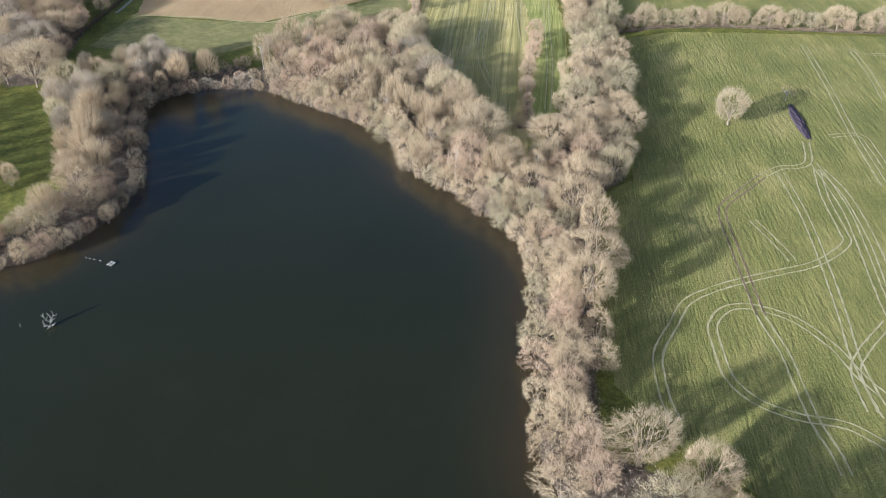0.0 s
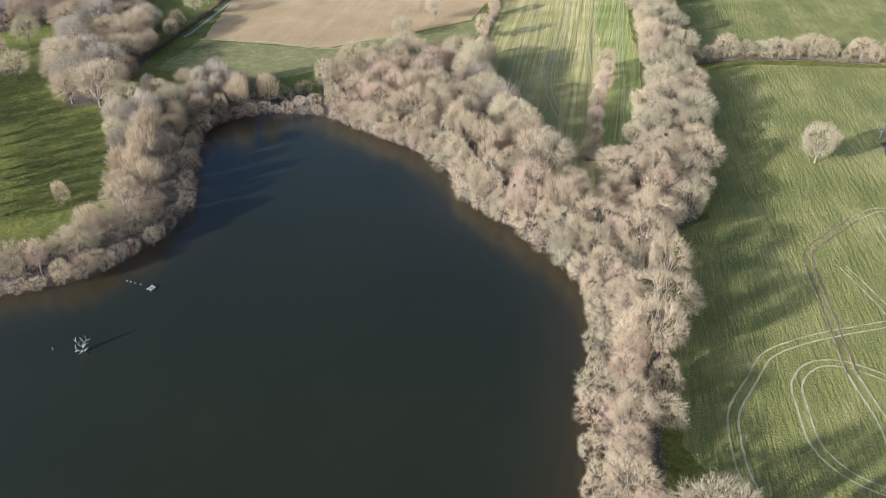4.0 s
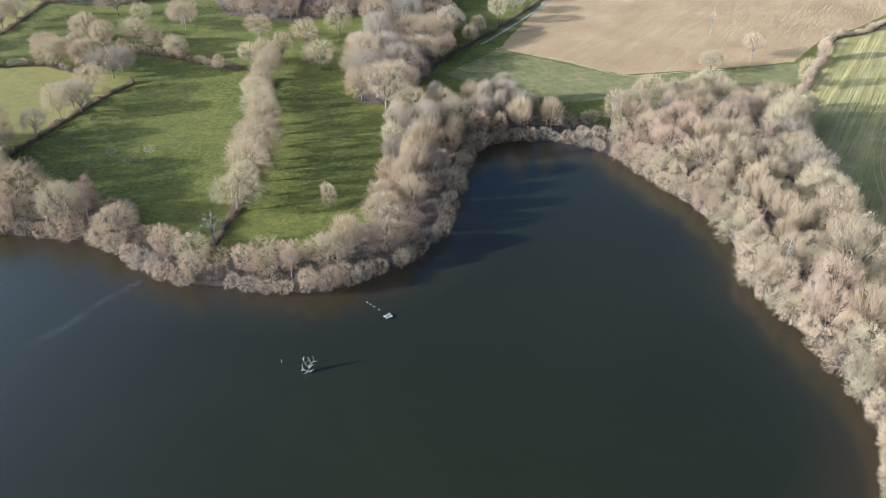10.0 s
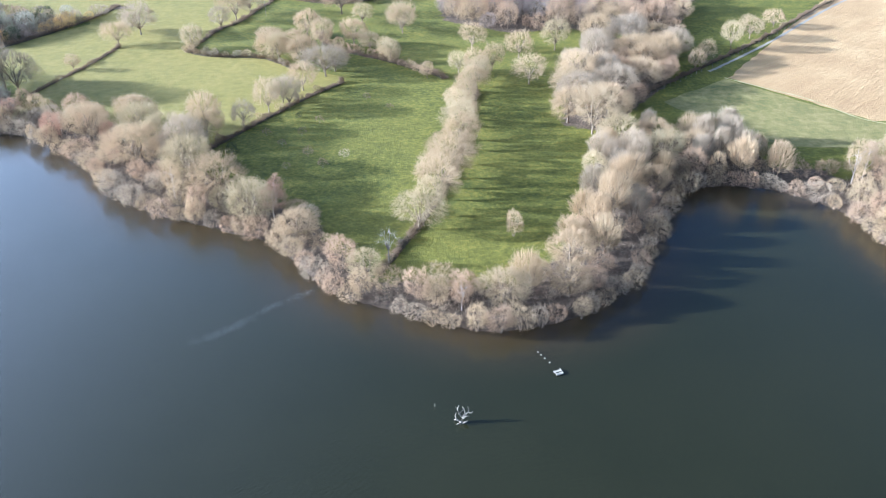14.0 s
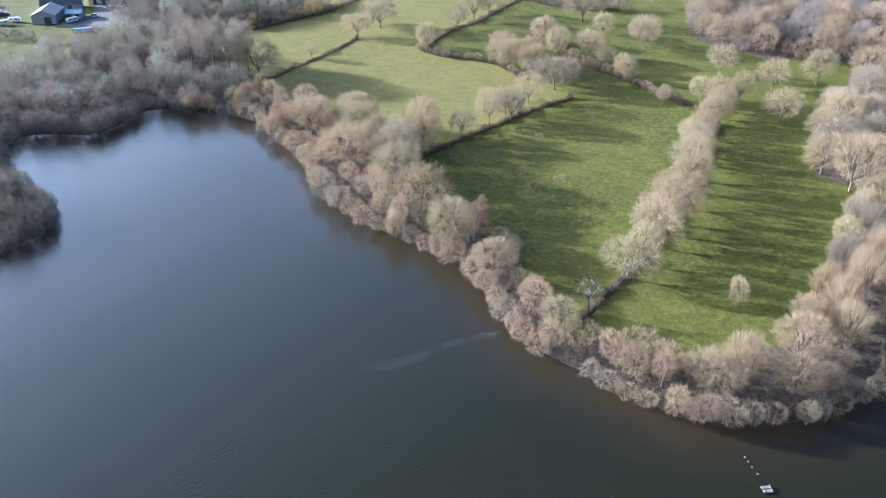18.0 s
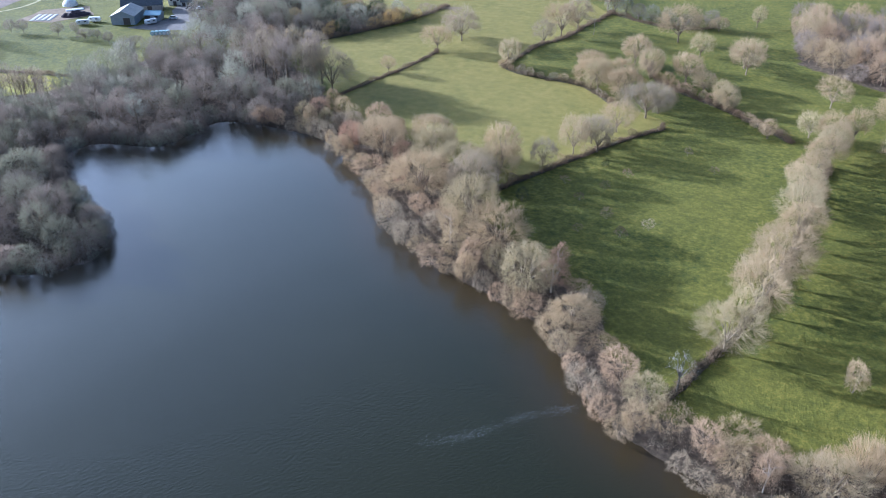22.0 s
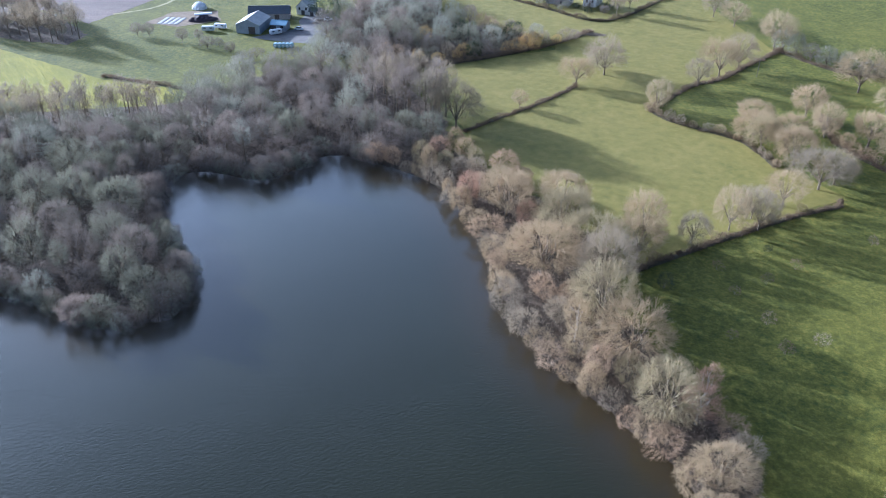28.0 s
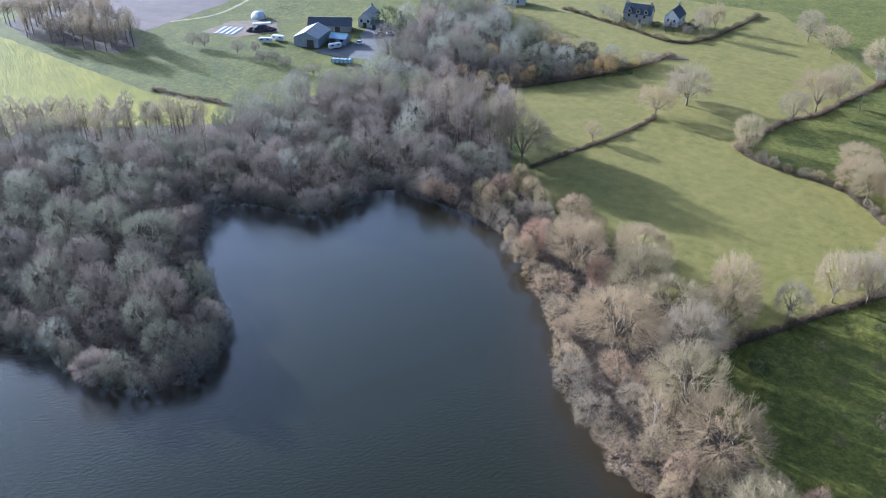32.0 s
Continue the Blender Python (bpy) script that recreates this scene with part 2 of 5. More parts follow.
M["bark"] = bark("grey_bark", (0.12, 0.095, 0.065), (0.28, 0.22, 0.155))
M["bark_birch"] = bark("birch_bark", (0.32, 0.28, 0.23), (0.56, 0.5, 0.43))
M["bark_bleach"] = bark("bleached_bark", (0.1, 0.088, 0.07), (0.25, 0.225, 0.185))


def plain(name, a, b, scale=1.5, rough=0.8, metal=0.0, bump=0.3):
    """Paint, stone, cloth or metal with mottling at two scales."""
    m = Nodes(name, rough)
    m.bsdf.inputs["Metallic"].default_value = metal
    n = m.math("ADD", m.math("MULTIPLY", m.noise(scale, 4), 0.6), m.math("MULTIPLY", m.noise(scale * 9, 3), 0.4))
    m.colour(m.ramp(n, [(0.35, a), (0.65, b)])).relief(n, bump, 0.04)
    return m


M["rut"] = plain("worn_wheel_rut", (0.24, 0.22, 0.09), (0.5, 0.42, 0.24), 0.35, 0.95)
M["mud_rut"] = plain("muddy_wheel_rut", (0.1, 0.065, 0.04), (0.25, 0.17, 0.1), 0.5, 0.9)
M["soil"] = plain("bare_soil", (0.15, 0.11, 0.07), (0.29, 0.22, 0.145), 0.6, 0.95)
M["bank"] = plain("hedge_bank_litter", (0.05, 0.045, 0.025), (0.11, 0.09, 0.05), 0.8, 0.95)
M["heap"] = plain("dark_manure", (0.03, 0.022, 0.03), (0.07, 0.05, 0.06), 0.9, 0.85)
M["gravel"] = plain("yard_gravel", (0.13, 0.12, 0.115), (0.21, 0.195, 0.185), 0.4, 0.95)
M["track"] = plain("pale_track", (0.22, 0.2, 0.16), (0.34, 0.31, 0.25), 0.5, 0.95)
M["stone"] = plain("granite_wall", (0.26, 0.24, 0.22), (0.42, 0.39, 0.35), 1.2, 0.9)
M["render"] = plain("white_render", (0.6, 0.58, 0.54), (0.78, 0.76, 0.72), 0.6, 0.85)
M["slate"] = plain("slate_roof", (0.07, 0.075, 0.085), (0.14, 0.145, 0.16), 1.5, 0.55)
M["sheet"] = plain("fibre_cement_roof", (0.42, 0.4, 0.37), (0.58, 0.55, 0.51), 0.5, 0.7)
M["blue_sheet"] = plain("blue_steel_roof", (0.2, 0.32, 0.42), (0.27, 0.4, 0.5), 0.5, 0.45)
M["cladding"] = plain("grey_cladding", (0.26, 0.28, 0.31), (0.36, 0.38, 0.41), 0.4, 0.6)
M["white"] = plain("white_plastic", (0.66, 0.66, 0.66), (0.82, 0.82, 0.82), 0.8, 0.45)
M["net"] = plain("pale_crop_netting", (0.36, 0.35, 0.34), (0.55, 0.54, 0.52), 0.9, 0.8)
M["blue_wrap"] = plain("pale_blue_wrap", (0.28, 0.42, 0.48), (0.42, 0.55, 0.6), 0.8, 0.4)
M["glass"] = plain("dark_window_glass", (0.02, 0.025, 0.03), (0.04, 0.045, 0.05), 0.3, 0.1, 0.0, 0.0)
M["door"] = plain("dark_door", (0.06, 0.05, 0.045), (0.12, 0.1, 0.09), 1.0, 0.6)
M["timber"] = plain("weathered_timber", (0.13, 0.115, 0.095), (0.27, 0.245, 0.205), 3.0, 0.85)
M["pale_timber"] = plain("sun_bleached_timber", (0.23, 0.21, 0.175), (0.37, 0.34, 0.29), 3.0, 0.85)
M["car_dark"] = plain("dark_car_paint", (0.03, 0.035, 0.05), (0.05, 0.055, 0.07), 0.6, 0.3)
M["tyre"] = plain("tyre_rubber", (0.02, 0.02, 0.02), (0.04, 0.04, 0.04), 3.0, 0.9)
M["foam"] = plain("pale_foam", (0.07, 0.075, 0.075), (0.15, 0.16, 0.16), 2.0, 0.6)
for key in M:
    M[key] = M[key].mat


# ---- helpers for the build ----
from mathutils.geometry import tessellate_polygon


def part(name, bm, material, parent, label=""):
    """Links a bmesh as one mesh under a thing or a part."""
    me = bpy.data.meshes.new(name)
    bm.to_mesh(me)
    bm.free()
    return part_of(name, me, material, parent, label)


def part_of(name, me, material, parent, label=""):
    if not me.materials:
        me.materials.append(material)
    ob = new(name, me)
    ob.parent = parent
    return tagged(ob, label)


def soup(name, verts, faces, material):
    me = bpy.data.meshes.new(name)
    me.from_pydata(verts, [], faces)
    me.materials.append(material)
    return me


def inside(px, py, poly):
    """Which points lie in a polygon."""
    poly = np.asarray(poly, float)
    hit = np.zeros(np.shape(px), bool)
    for (x0, y0), (x1, y1) in zip(poly, np.roll(poly, -1, 0)):
        cross = (y0 > py) != (y1 > py)
        hit ^= cross & (px < (x1 - x0) * (py - y0) / ((y1 - y0) or 1e-9) + x0)
    return hit


def edge_distance(px, py, poly, closed=True):
    poly = np.asarray(poly, float)
    best = np.full(np.shape(px), 1e9)
    ends = np.roll(poly, -1, 0) if closed else poly[1:]
    for (x0, y0), (x1, y1) in zip(poly, ends):
        dx, dy = x1 - x0, y1 - y0
        s = np.clip(((px - x0) * dx + (py - y0) * dy) / (dx * dx + dy * dy + 1e-9), 0, 1)
        best = np.minimum(best, np.hypot(px - x0 - s * dx, py - y0 - s * dy))
    return best


def signed(px, py, poly):
    """Distance to a polygon's edge, negative inside."""
    d = edge_distance(px, py, poly)
    return np.where(inside(px, py, poly), -d, d)


def smooth_line(pts, step=2.0, closed=False):
    """Catmull-Rom through the points."""
    p = [Vector((*q, 0)) for q in pts]
    n, out = len(p), []
    for i in range(n if closed else n - 1):
        a, b, c, d = (p[(i - 1) % n], p[i], p[(i + 1) % n], p[(i + 2) % n]) if closed else (p[max(i - 1, 0)], p[i], p[i + 1], p[min(i + 2, n - 1)])
        k = max(1, int((c - b).length / step))
        for j in range(k):
            t = j / k
            out.append(0.5 * ((2 * b) + (c - a) * t + (2 * a - 5 * b + 4 * c - d) * t * t + (3 * b - a - 3 * c + d) * t ** 3))
    if not closed:
        out.append(p[-1])
    return [(v.x, v.y) for v in out]


# ---- plan ----
LAKE = smooth_line([
    (57, 20), (59, 28), (67, 37), (74, 42), (80, 51), (88, 58), (93, 66), (105, 80), (112, 95), (114, 113), (113, 128), (111, 145),
    (116, 158), (119, 178), (115, 195), (110, 212), (107, 228), (96, 241), (82, 247), (68, 246), (57, 235), (49, 216), (42, 196), (33, 181),
    (23, 172), (10, 166), (-2, 164), (-14, 167), (-26, 172), (-34, 174), (-45, 182), (-57, 195), (-64, 203), (-76, 207), (-89, 212),
    (-103, 217), (-119, 227), (-133, 241), (-146, 256), (-159, 263), (-175, 273), (-190, 275), (-203, 274)], 3.0)
LAKE += smooth_line([
    (-203, 274), (-218, 271), (-219, 260), (-222, 243), (-238, 237), (-246, 233), (-245, 223), (-233, 211), (-222, 204), (-199, 195), (-187, 184), (-186, 175),
    (-191, 165), (-201, 160), (-213, 160), (-222, 158), (-231, 154), (-262, 148), (-300, 120), (-300, 20), (-240, -60), (-100, -110), (0, -90), (44, -30), (54, 5)], 3.0)
GROUND_Z = 0.8

# woods and belts, as outlines on the plan
W_BANK = [(55, 6), (60, 25), (76, 40), (94, 63), (112, 88), (118, 100), (150, 98), (134, 82), (116, 66), (100, 50), (84, 34), (73, 22), (82, 2), (82, -16), (75, -30), (50, -28)]
W_EAST = [(116, 92), (116, 113), (115, 130), (114, 145), (119, 157), (122, 178), (118, 195), (112, 213), (104, 232), (112, 252), (136, 272), (166, 272), (188, 250), (186, 236), (168, 226), (160, 196), (153, 168), (138, 134), (144, 122), (162, 110), (150, 96)]
W_BELT = [(150, 96), (164, 98), (190, 120), (214, 143), (259, 190), (297, 236), (372, 314), (356, 325), (288, 252), (252, 208), (214, 170), (186, 148), (170, 136), (146, 122)]
W_BAY = [(-2, 168), (12, 170), (24, 176), (36, 187), (44, 203), (51, 222), (58, 240), (68, 250), (92, 250), (92, 268), (88, 282), (70, 290), (48, 284), (37, 270), (31, 248), (25, 218), (18, 200), (8, 187)]
W_BAYTOP = [(84, 250), (98, 245), (108, 234), (113, 250), (110, 262), (98, 262), (86, 262)]
W_SHORE = [(-30, 176), (-14, 171), (-2, 168), (8, 187), (-4, 183), (-20, 184), (-30, 187)]
W_WEST = [(-30, 177), (-34, 178), (-44, 186), (-56, 199), (-64, 207), (-76, 211), (-90, 216), (-104, 221), (-119, 231), (-132, 244), (-146, 260), (-158, 267), (-172, 277), (-190, 280), (-186, 300), (-166, 292), (-136, 284), (-108, 266), (-98, 246), (-82, 236), (-64, 224), (-53, 217), (-46, 200), (-32, 190)]
W_NORTHWEST = [(-190, 279), (-204, 278), (-221, 275), (-223, 262), (-226, 246), (-240, 241), (-250, 234), (-249, 222), (-237, 209), (-223, 201), (-198, 192), (-190, 183), (-190, 175), (-194, 168), (-202, 164), (-214, 164), (-232, 159), (-264, 152), (-310, 150), (-350, 190), (-344, 222), (-318, 250), (-300, 268), (-298, 300), (-296, 330), (-262, 346), (-240, 338), (-206, 322), (-190, 300)]
W_FARM = [(-300, 350), (-318, 376), (-336, 405), (-345, 440), (-326, 466), (-288, 432), (-262, 428), (-232, 432), (-222, 418), (-236, 388), (-250, 366), (-268, 358)]
W_GROVE = [(24, 296), (40, 290), (56, 318), (72, 345), (84, 392), (70, 412), (46, 400), (34, 362)]
W_FAR = [(-30, 436), (4, 416), (36, 424), (86, 414), (104, 470), (70, 520), (-40, 500)]
W_SHAW = [(-490, 272), (-452, 268), (-424, 276), (-402, 286), (-408, 300), (-452, 312), (-500, 305)]
WOODS = [W_BANK, W_EAST, W_BELT, W_BAY, W_BAYTOP, W_SHORE, W_WEST, W_NORTHWEST, W_FARM, W_GROVE, W_FAR, W_SHAW]


# ---- ground ----
def build_ground():
    xs = np.r_[-3500, -2200, -1400, -950, -700, np.arange(-560, 441, 4.0), 600, 850, 1300, 2100, 3500]
    ys = np.r_[-3500, -2000, -1000, -500, -250, np.arange(-130, 631, 4.0), 760, 1000, 1500, 2300, 3600]
    gx, gy = np.meshgrid(xs, ys)
    d = signed(gx, gy, LAKE)
    gz = np.clip((d - 1.5) * 0.45, -2.0, GROUND_Z)
    wood = np.full(gx.shape, 1e9)
    for w in WOODS:
        wood = np.minimum(wood, signed(gx, gy, w))
    nx, ny = len(xs), len(ys)
    idx = np.arange(nx * ny).reshape(ny, nx)
    faces = np.stack([idx[:-1, :-1], idx[:-1, 1:], idx[1:, 1:], idx[1:, :-1]], -1).reshape(-1, 4)
    me = soup("ground", np.stack([gx, gy, gz], -1).reshape(-1, 3).tolist(), faces.tolist(), M["ground"])
    for name, values in (("wooded", np.clip(0.5 - np.minimum(wood, d - 8.0) / 8.0, 0, 1)), ("shore", np.clip(1.2 - d / 4.0, 0, 1))):
        at = me.attributes.new(name, "FLOAT", "POINT")
        at.data.foreach_set("value", values.ravel().astype(np.float32))
    me.polygons.foreach_set("use_smooth", [True] * len(me.polygons))
    tagged(new("ground", me), "green winter pasture with leaf litter under the trees", "ground", kind="structure")


build_ground()


def build_water():
    xs, ys = np.arange(-330, 143, 6.0), np.arange(-140, 303, 6.0)
    gx, gy = np.meshgrid(xs, ys)
    d = signed(gx, gy, LAKE)
    idx = np.arange(gx.size).reshape(gx.shape)
    faces = np.stack([idx[:-1, :-1], idx[:-1, 1:], idx[1:, 1:], idx[1:, :-1]], -1).reshape(-1, 4)
    me = soup("water", np.stack([gx, gy, 0 * gx], -1).reshape(-1, 3).tolist(), faces.tolist(), M["water"])
    # weight of the painted brown band, fading out from the shore
    at = me.attributes.new("shallow_reflection", "FLOAT", "POINT")
    at.data.foreach_set("value", (np.clip(1 + d / 19.0, 0, 1) ** 1.5).ravel().astype(np.float32))
    tagged(new("water", me), "dark murky lake water with faint ripples", "lake", kind="structure")


build_water()


def field(name, outline, material, label, lift=0.05):
    """A field laid on the ground as one thin sheet with a lightly uneven edge."""
    rng = random.Random(len(name) * 7 + int(outline[0][0]))
    line = []
    for (x0, y0), (x1, y1) in zip(outline, outline[1:] + outline[:1]):
        k = max(1, int(math.hypot(x1 - x0, y1 - y0) / 4))
        line += [(x0 + (x1 - x0) * j / k + rng.uniform(-0.6, 0.6), y0 + (y1 - y0) * j / k + rng.uniform(-0.6, 0.6)) for j in range(k)]
    fm = bmesh.new()
    ring = [fm.verts.new((x, y, GROUND_Z + lift)) for x, y in line]
    for a, b, c in tessellate_polygon([[v.co for v in ring]]):
        fm.faces.new((ring[a], ring[b], ring[c]))
    fm.normal_update()
    bmesh.ops.reverse_faces(fm, faces=[f for f in fm.faces if f.normal.z < 0])
    return tagged(part(name, fm, material, None), label, "field", kind="structure")


field("field_wheat", [(86, 10), (90, 34), (104, 50), (120, 65), (138, 80), (154, 95), (166, 96), (192, 119), (216, 142), (240, 166), (268, 188), (292, 180), (318, 160), (338, 143), (371, 113), (520, 0), (460, -200), (110, -120)],
      M["wheat"], "young green wheat field with wheel ruts")
field("field_far_wheat", [(275, 200), (298, 234), (374, 312), (520, 300), (520, 40), (372, 123), (340, 152), (320, 170), (294, 190)], M["wheat"], "green wheat field beyond the hedge")
field("field_strip", [(140, 134), (152, 162), (160, 192), (170, 226), (192, 250), (212, 276), (265, 334), (286, 340), (345, 374), (470, 450), (480, 420), (352, 328), (286, 254), (250, 210), (212, 171), (182, 148), (166, 137), (148, 125)],
      M["strip"], "pale striped grass ley between wooded hedges")
field("field_green_ley", [(171, 153), (176, 146), (182, 149), (212, 172), (250, 211), (286, 255), (352, 329), (338, 336), (270, 262), (238, 219), (202, 184)], M["green_ley"], "bright green ley beside the wooded belt", 0.056)
field("field_stubble", [(99, 353), (166, 464), (250, 600), (520, 600), (460, 456), (340, 382), (286, 349), (264, 342), (226, 308), (190, 306), (142, 307)], M["stubble"], "tan dry stubble field")
field("field_margin", [(66, 322), (97, 352), (142, 305), (190, 304), (226, 306), (214, 284), (184, 266), (140, 282), (104, 280), (84, 296)], M["margin"], "olive rough grass margin below the stubble", 0.04)
field("field_paddock", [(-100, 268), (-84, 308), (-66, 345), (-92, 356), (-110, 368), (-137, 371), (-147, 378), (-144, 411), (-137, 428), (-131, 481), (-205, 560), (-300, 540), (-330, 470), (-288, 436), (-222, 432), (-214, 420), (-238, 384), (-250, 364), (-194, 316), (-170, 296), (-136, 286), (-110, 270)],
      M["paddock"], "pale grazed paddock")
field("field_cover_crop", [(-540, 258), (-468, 261), (-403, 264), (-346, 268), (-311, 279), (-302, 266), (-330, 236), (-372, 205), (-430, 120), (-560, 60)], M["bright"], "bright yellow-green cover crop with furrows")
field("field_plough", [(-425, 312), (-438, 366), (-470, 470), (-720, 520), (-760, 280), (-560, 270), (-500, 306), (-452, 314)], M["plough"], "bare brown ploughed field")


# ---- trees ----
def tube(verts, faces, pts, radii, sides):
    """A tapered tube through the points, added to lists of vertices and faces."""
    first = len(verts)
    for i, p in enumerate(pts):
        ahead = (pts[min(i + 1, len(pts) - 1)] - pts[max(i - 1, 0)])
        ahead = ahead / (np.linalg.norm(ahead) + 1e-9)
        side = np.cross(ahead, (0.31, 0.9, 0.17) if abs(ahead[2]) > 0.9 else (0, 0, 1.0))
        side = side / (np.linalg.norm(side) + 1e-9)
        up = np.cross(side, ahead)
        for k in range(sides):
            a = 2 * math.pi * k / sides
            verts.append(tuple(p + radii[i] * (math.cos(a) * side + math.sin(a) * up)))
    for i in range(len(pts) - 1):
        for k in range(sides):
            a, b = first + i * sides + k, first + i * sides + (k + 1) % sides
            faces.append((a, b, b + sides, a + sides))


def unit(v):
    return v / (np.linalg.norm(v, axis=-1, keepdims=True) + 1e-9)


def twig_soup(rng, base, way, length, width):
    """Thin tapering twigs as triangles: arrays of vertices and faces."""
    n = len(base)
    side = unit(np.cross(way, rng.normal(size=(n, 3)))) * (width / 2)[:, None]
    v = np.stack([base - side, base + side, base + way * length[:, None]], 1).reshape(-1, 3)
    return v, np.arange(3 * n).reshape(-1, 3)


def tree_meshes(name, seed, height=12.0, radius=5.0, bottom=0.25, low=-0.55, stems=1, limbs=7, tips=260, twigs=3300, width=0.035,
                spray=0.045, upright=0.25, lobes=8, trunk=0.3, gather=0.0, leader=0.0, fuzz=0.45, longest=0.11, stuff="twig_tan", skin="bark"):
    """The two meshes of a bare tree: wood (trunk and limbs) and twigs, which fan out in sprays from the boughs. bottom: where the crown
    begins, as a share of the height; gather: how far the boughs spring from the fork; leader: how high the stems run on."""
    rng = np.random.default_rng(seed)
    mid, half = height * (bottom + 1) / 2, height * (1 - bottom) / 2
    centre, box = np.array([0, 0, mid]), np.array([radius, radius, half])
    bumps, size = unit(rng.normal(size=(lobes, 3)) + (0, 0, 0.3)), rng.uniform(0.12, 0.42, lobes)
    k = np.arange(tips) + 0.5
    z = low + (1 - low) * k / tips
    a = k * 2.39996 + rng.uniform(0, 6.28)
    d = unit(np.stack([np.cos(a) * np.sqrt(1 - z * z), np.sin(a) * np.sqrt(1 - z * z), z], 1) + rng.normal(0, 0.12, (tips, 3)))
    swell = 0.72 + (np.clip(d @ bumps.T, 0, 1) ** 6 * size).sum(1).clip(0, 0.36)
    rho = rng.uniform(0.3, 1.0, tips) ** 0.25
    tip = centre + d * (rho * swell)[:, None] * box
    verts, faces, ends = [], [], []
    for s in range(stems):
        lean = 6.28 * s / stems + rng.uniform(-0.5, 0.5)
        off = np.array([math.cos(lean), math.sin(lean), 0]) * (0.05 * height if stems > 1 else 0.0) * rng.uniform(0.5, 1)
        fork = np.array([0, 0, max(0.14 * height, (bottom + 0.12) * height)]) + off * 2.2
        r = trunk / (1 if stems == 1 else 1.6)
        foot = len(verts)
        tube(verts, faces, [off - (0, 0, 0.4), off * 1.2 + fork * (0, 0, 0.45), fork], [r * 1.3, r, r * 0.8], 6)
        knot = foot + 12
        faces += [(0, foot, foot + 1)] if s else []
        starts = [fork]
        if leader:
            up = [fork + (off * 2.4 + rng.normal(0, 0.015 * height, 3) * (1, 1, 0) + (0, 0, leader * height - fork[2])) * q for q in (0.33, 0.66, 1.0)]
            faces.append((knot, len(verts), len(verts) + 1))
            tube(verts, faces, [fork] + up, [r * 0.8, r * 0.6, r * 0.42, r * 0.15], 5)
            starts += up[:2]
            ends += up
        for i in range(max(2, limbs // stems)):
            turn = 6.28 * (i + rng.uniform(-0.3, 0.3)) / max(2, limbs // stems) + s
            rise = rng.uniform(0.1, 0.95)
            goal = centre + off * 2 + np.array([math.cos(turn) * math.sqrt(1 - rise * rise), math.sin(turn) * math.sqrt(1 - rise * rise), rise * 0.9]) * box * rng.uniform(0.42, 0.66)
            stem = starts[i % len(starts)]
            bend = stem + (goal - stem) * 0.5 + (rng.normal(0, 0.05, 3) + (0, 0, 0.03)) * height
            faces.append((knot, len(verts), len(verts) + 1) if stem is fork else (knot + 6 + 5 * (i % len(starts)), len(verts), len(verts) + 1))
            tube(verts, faces, [stem, bend, goal], [r * 0.55, r * 0.34, r * 0.14], 4)
            ends += [bend, goal]
    ends = np.array(ends)
    near = np.argmin(((tip[:, None] - ends[None]) ** 2).sum(-1) + rng.uniform(0, 1.5, (tips, len(ends))), 1)
    root = ends[near] * (1 - gather) + gather * (np.array([0, 0, (bottom + 0.14) * height]) + (ends[near] - centre) * (0.25, 0.25, 0))
    wood = soup(name + "_wood", verts, faces, M[skin])
    wood.polygons.foreach_set("use_smooth", [True] * len(wood.polygons))
    # boughs: a blade each; then sprays of twigs that spread towards the bough's end; then short twigs about the ends
    span = tip - root
    far = np.linalg.norm(span, axis=1)
    sets = [twig_soup(rng, root, unit(span), far * 0.95, np.full(tips, 0.0045 * height)) for _ in range(1)]
    many = int(twigs * (1 - fuzz))
    which = rng.integers(0, tips, many)
    at = rng.uniform(0.55, 0.95, many)[:, None]
    base = root[which] + span[which] * at
    goal = tip[which] + rng.normal(0, spray * height, (many, 3)) + d[which] * (0.04 * height) + (0, 0, upright * 0.06 * height)
    reach = np.linalg.norm(goal - base, axis=1)
    length = np.minimum(reach * rng.uniform(0.75, 1.1, many), longest * height)
    sets.append(twig_soup(rng, base, unit(goal - base), length, width * rng.uniform(0.6, 1.5, many)))
    few = twigs - many
    which = rng.integers(0, tips, few)
    base = tip[which] - span[which] * np.clip(rng.exponential(0.2, few), 0, 0.6)[:, None] + rng.normal(0, 0.03 * height, (few, 3))
    way = unit(unit((base - (0, 0, (bottom + 0.08) * height)) / box) + rng.normal(0, 0.4, (few, 3)) + (0, 0, upright))
    sets.append(twig_soup(rng, base, way, height * 0.085 * rng.uniform(0.4, 1.2, few), width * rng.uniform(0.7, 1.6, few)))
    v, f, n = [], [], 0
    for p, q in sets:
        v.append(p)
        f.append(q + n)
        n += len(p)
    return wood, soup(name + "_twigs", np.concatenate(v).tolist(), np.concatenate(f).tolist(), M[stuff])


STOCK = {}


def stock(kind, count, label, category, **shape):
    """Builds the models of one kind of tree; place() copies them."""
    STOCK[kind] = dict(label=label, category=category, height=shape["height"], radius=shape["radius"],
                       meshes=[tree_meshes(kind, 100 * len(STOCK) + i, **shape) for i in range(count)])


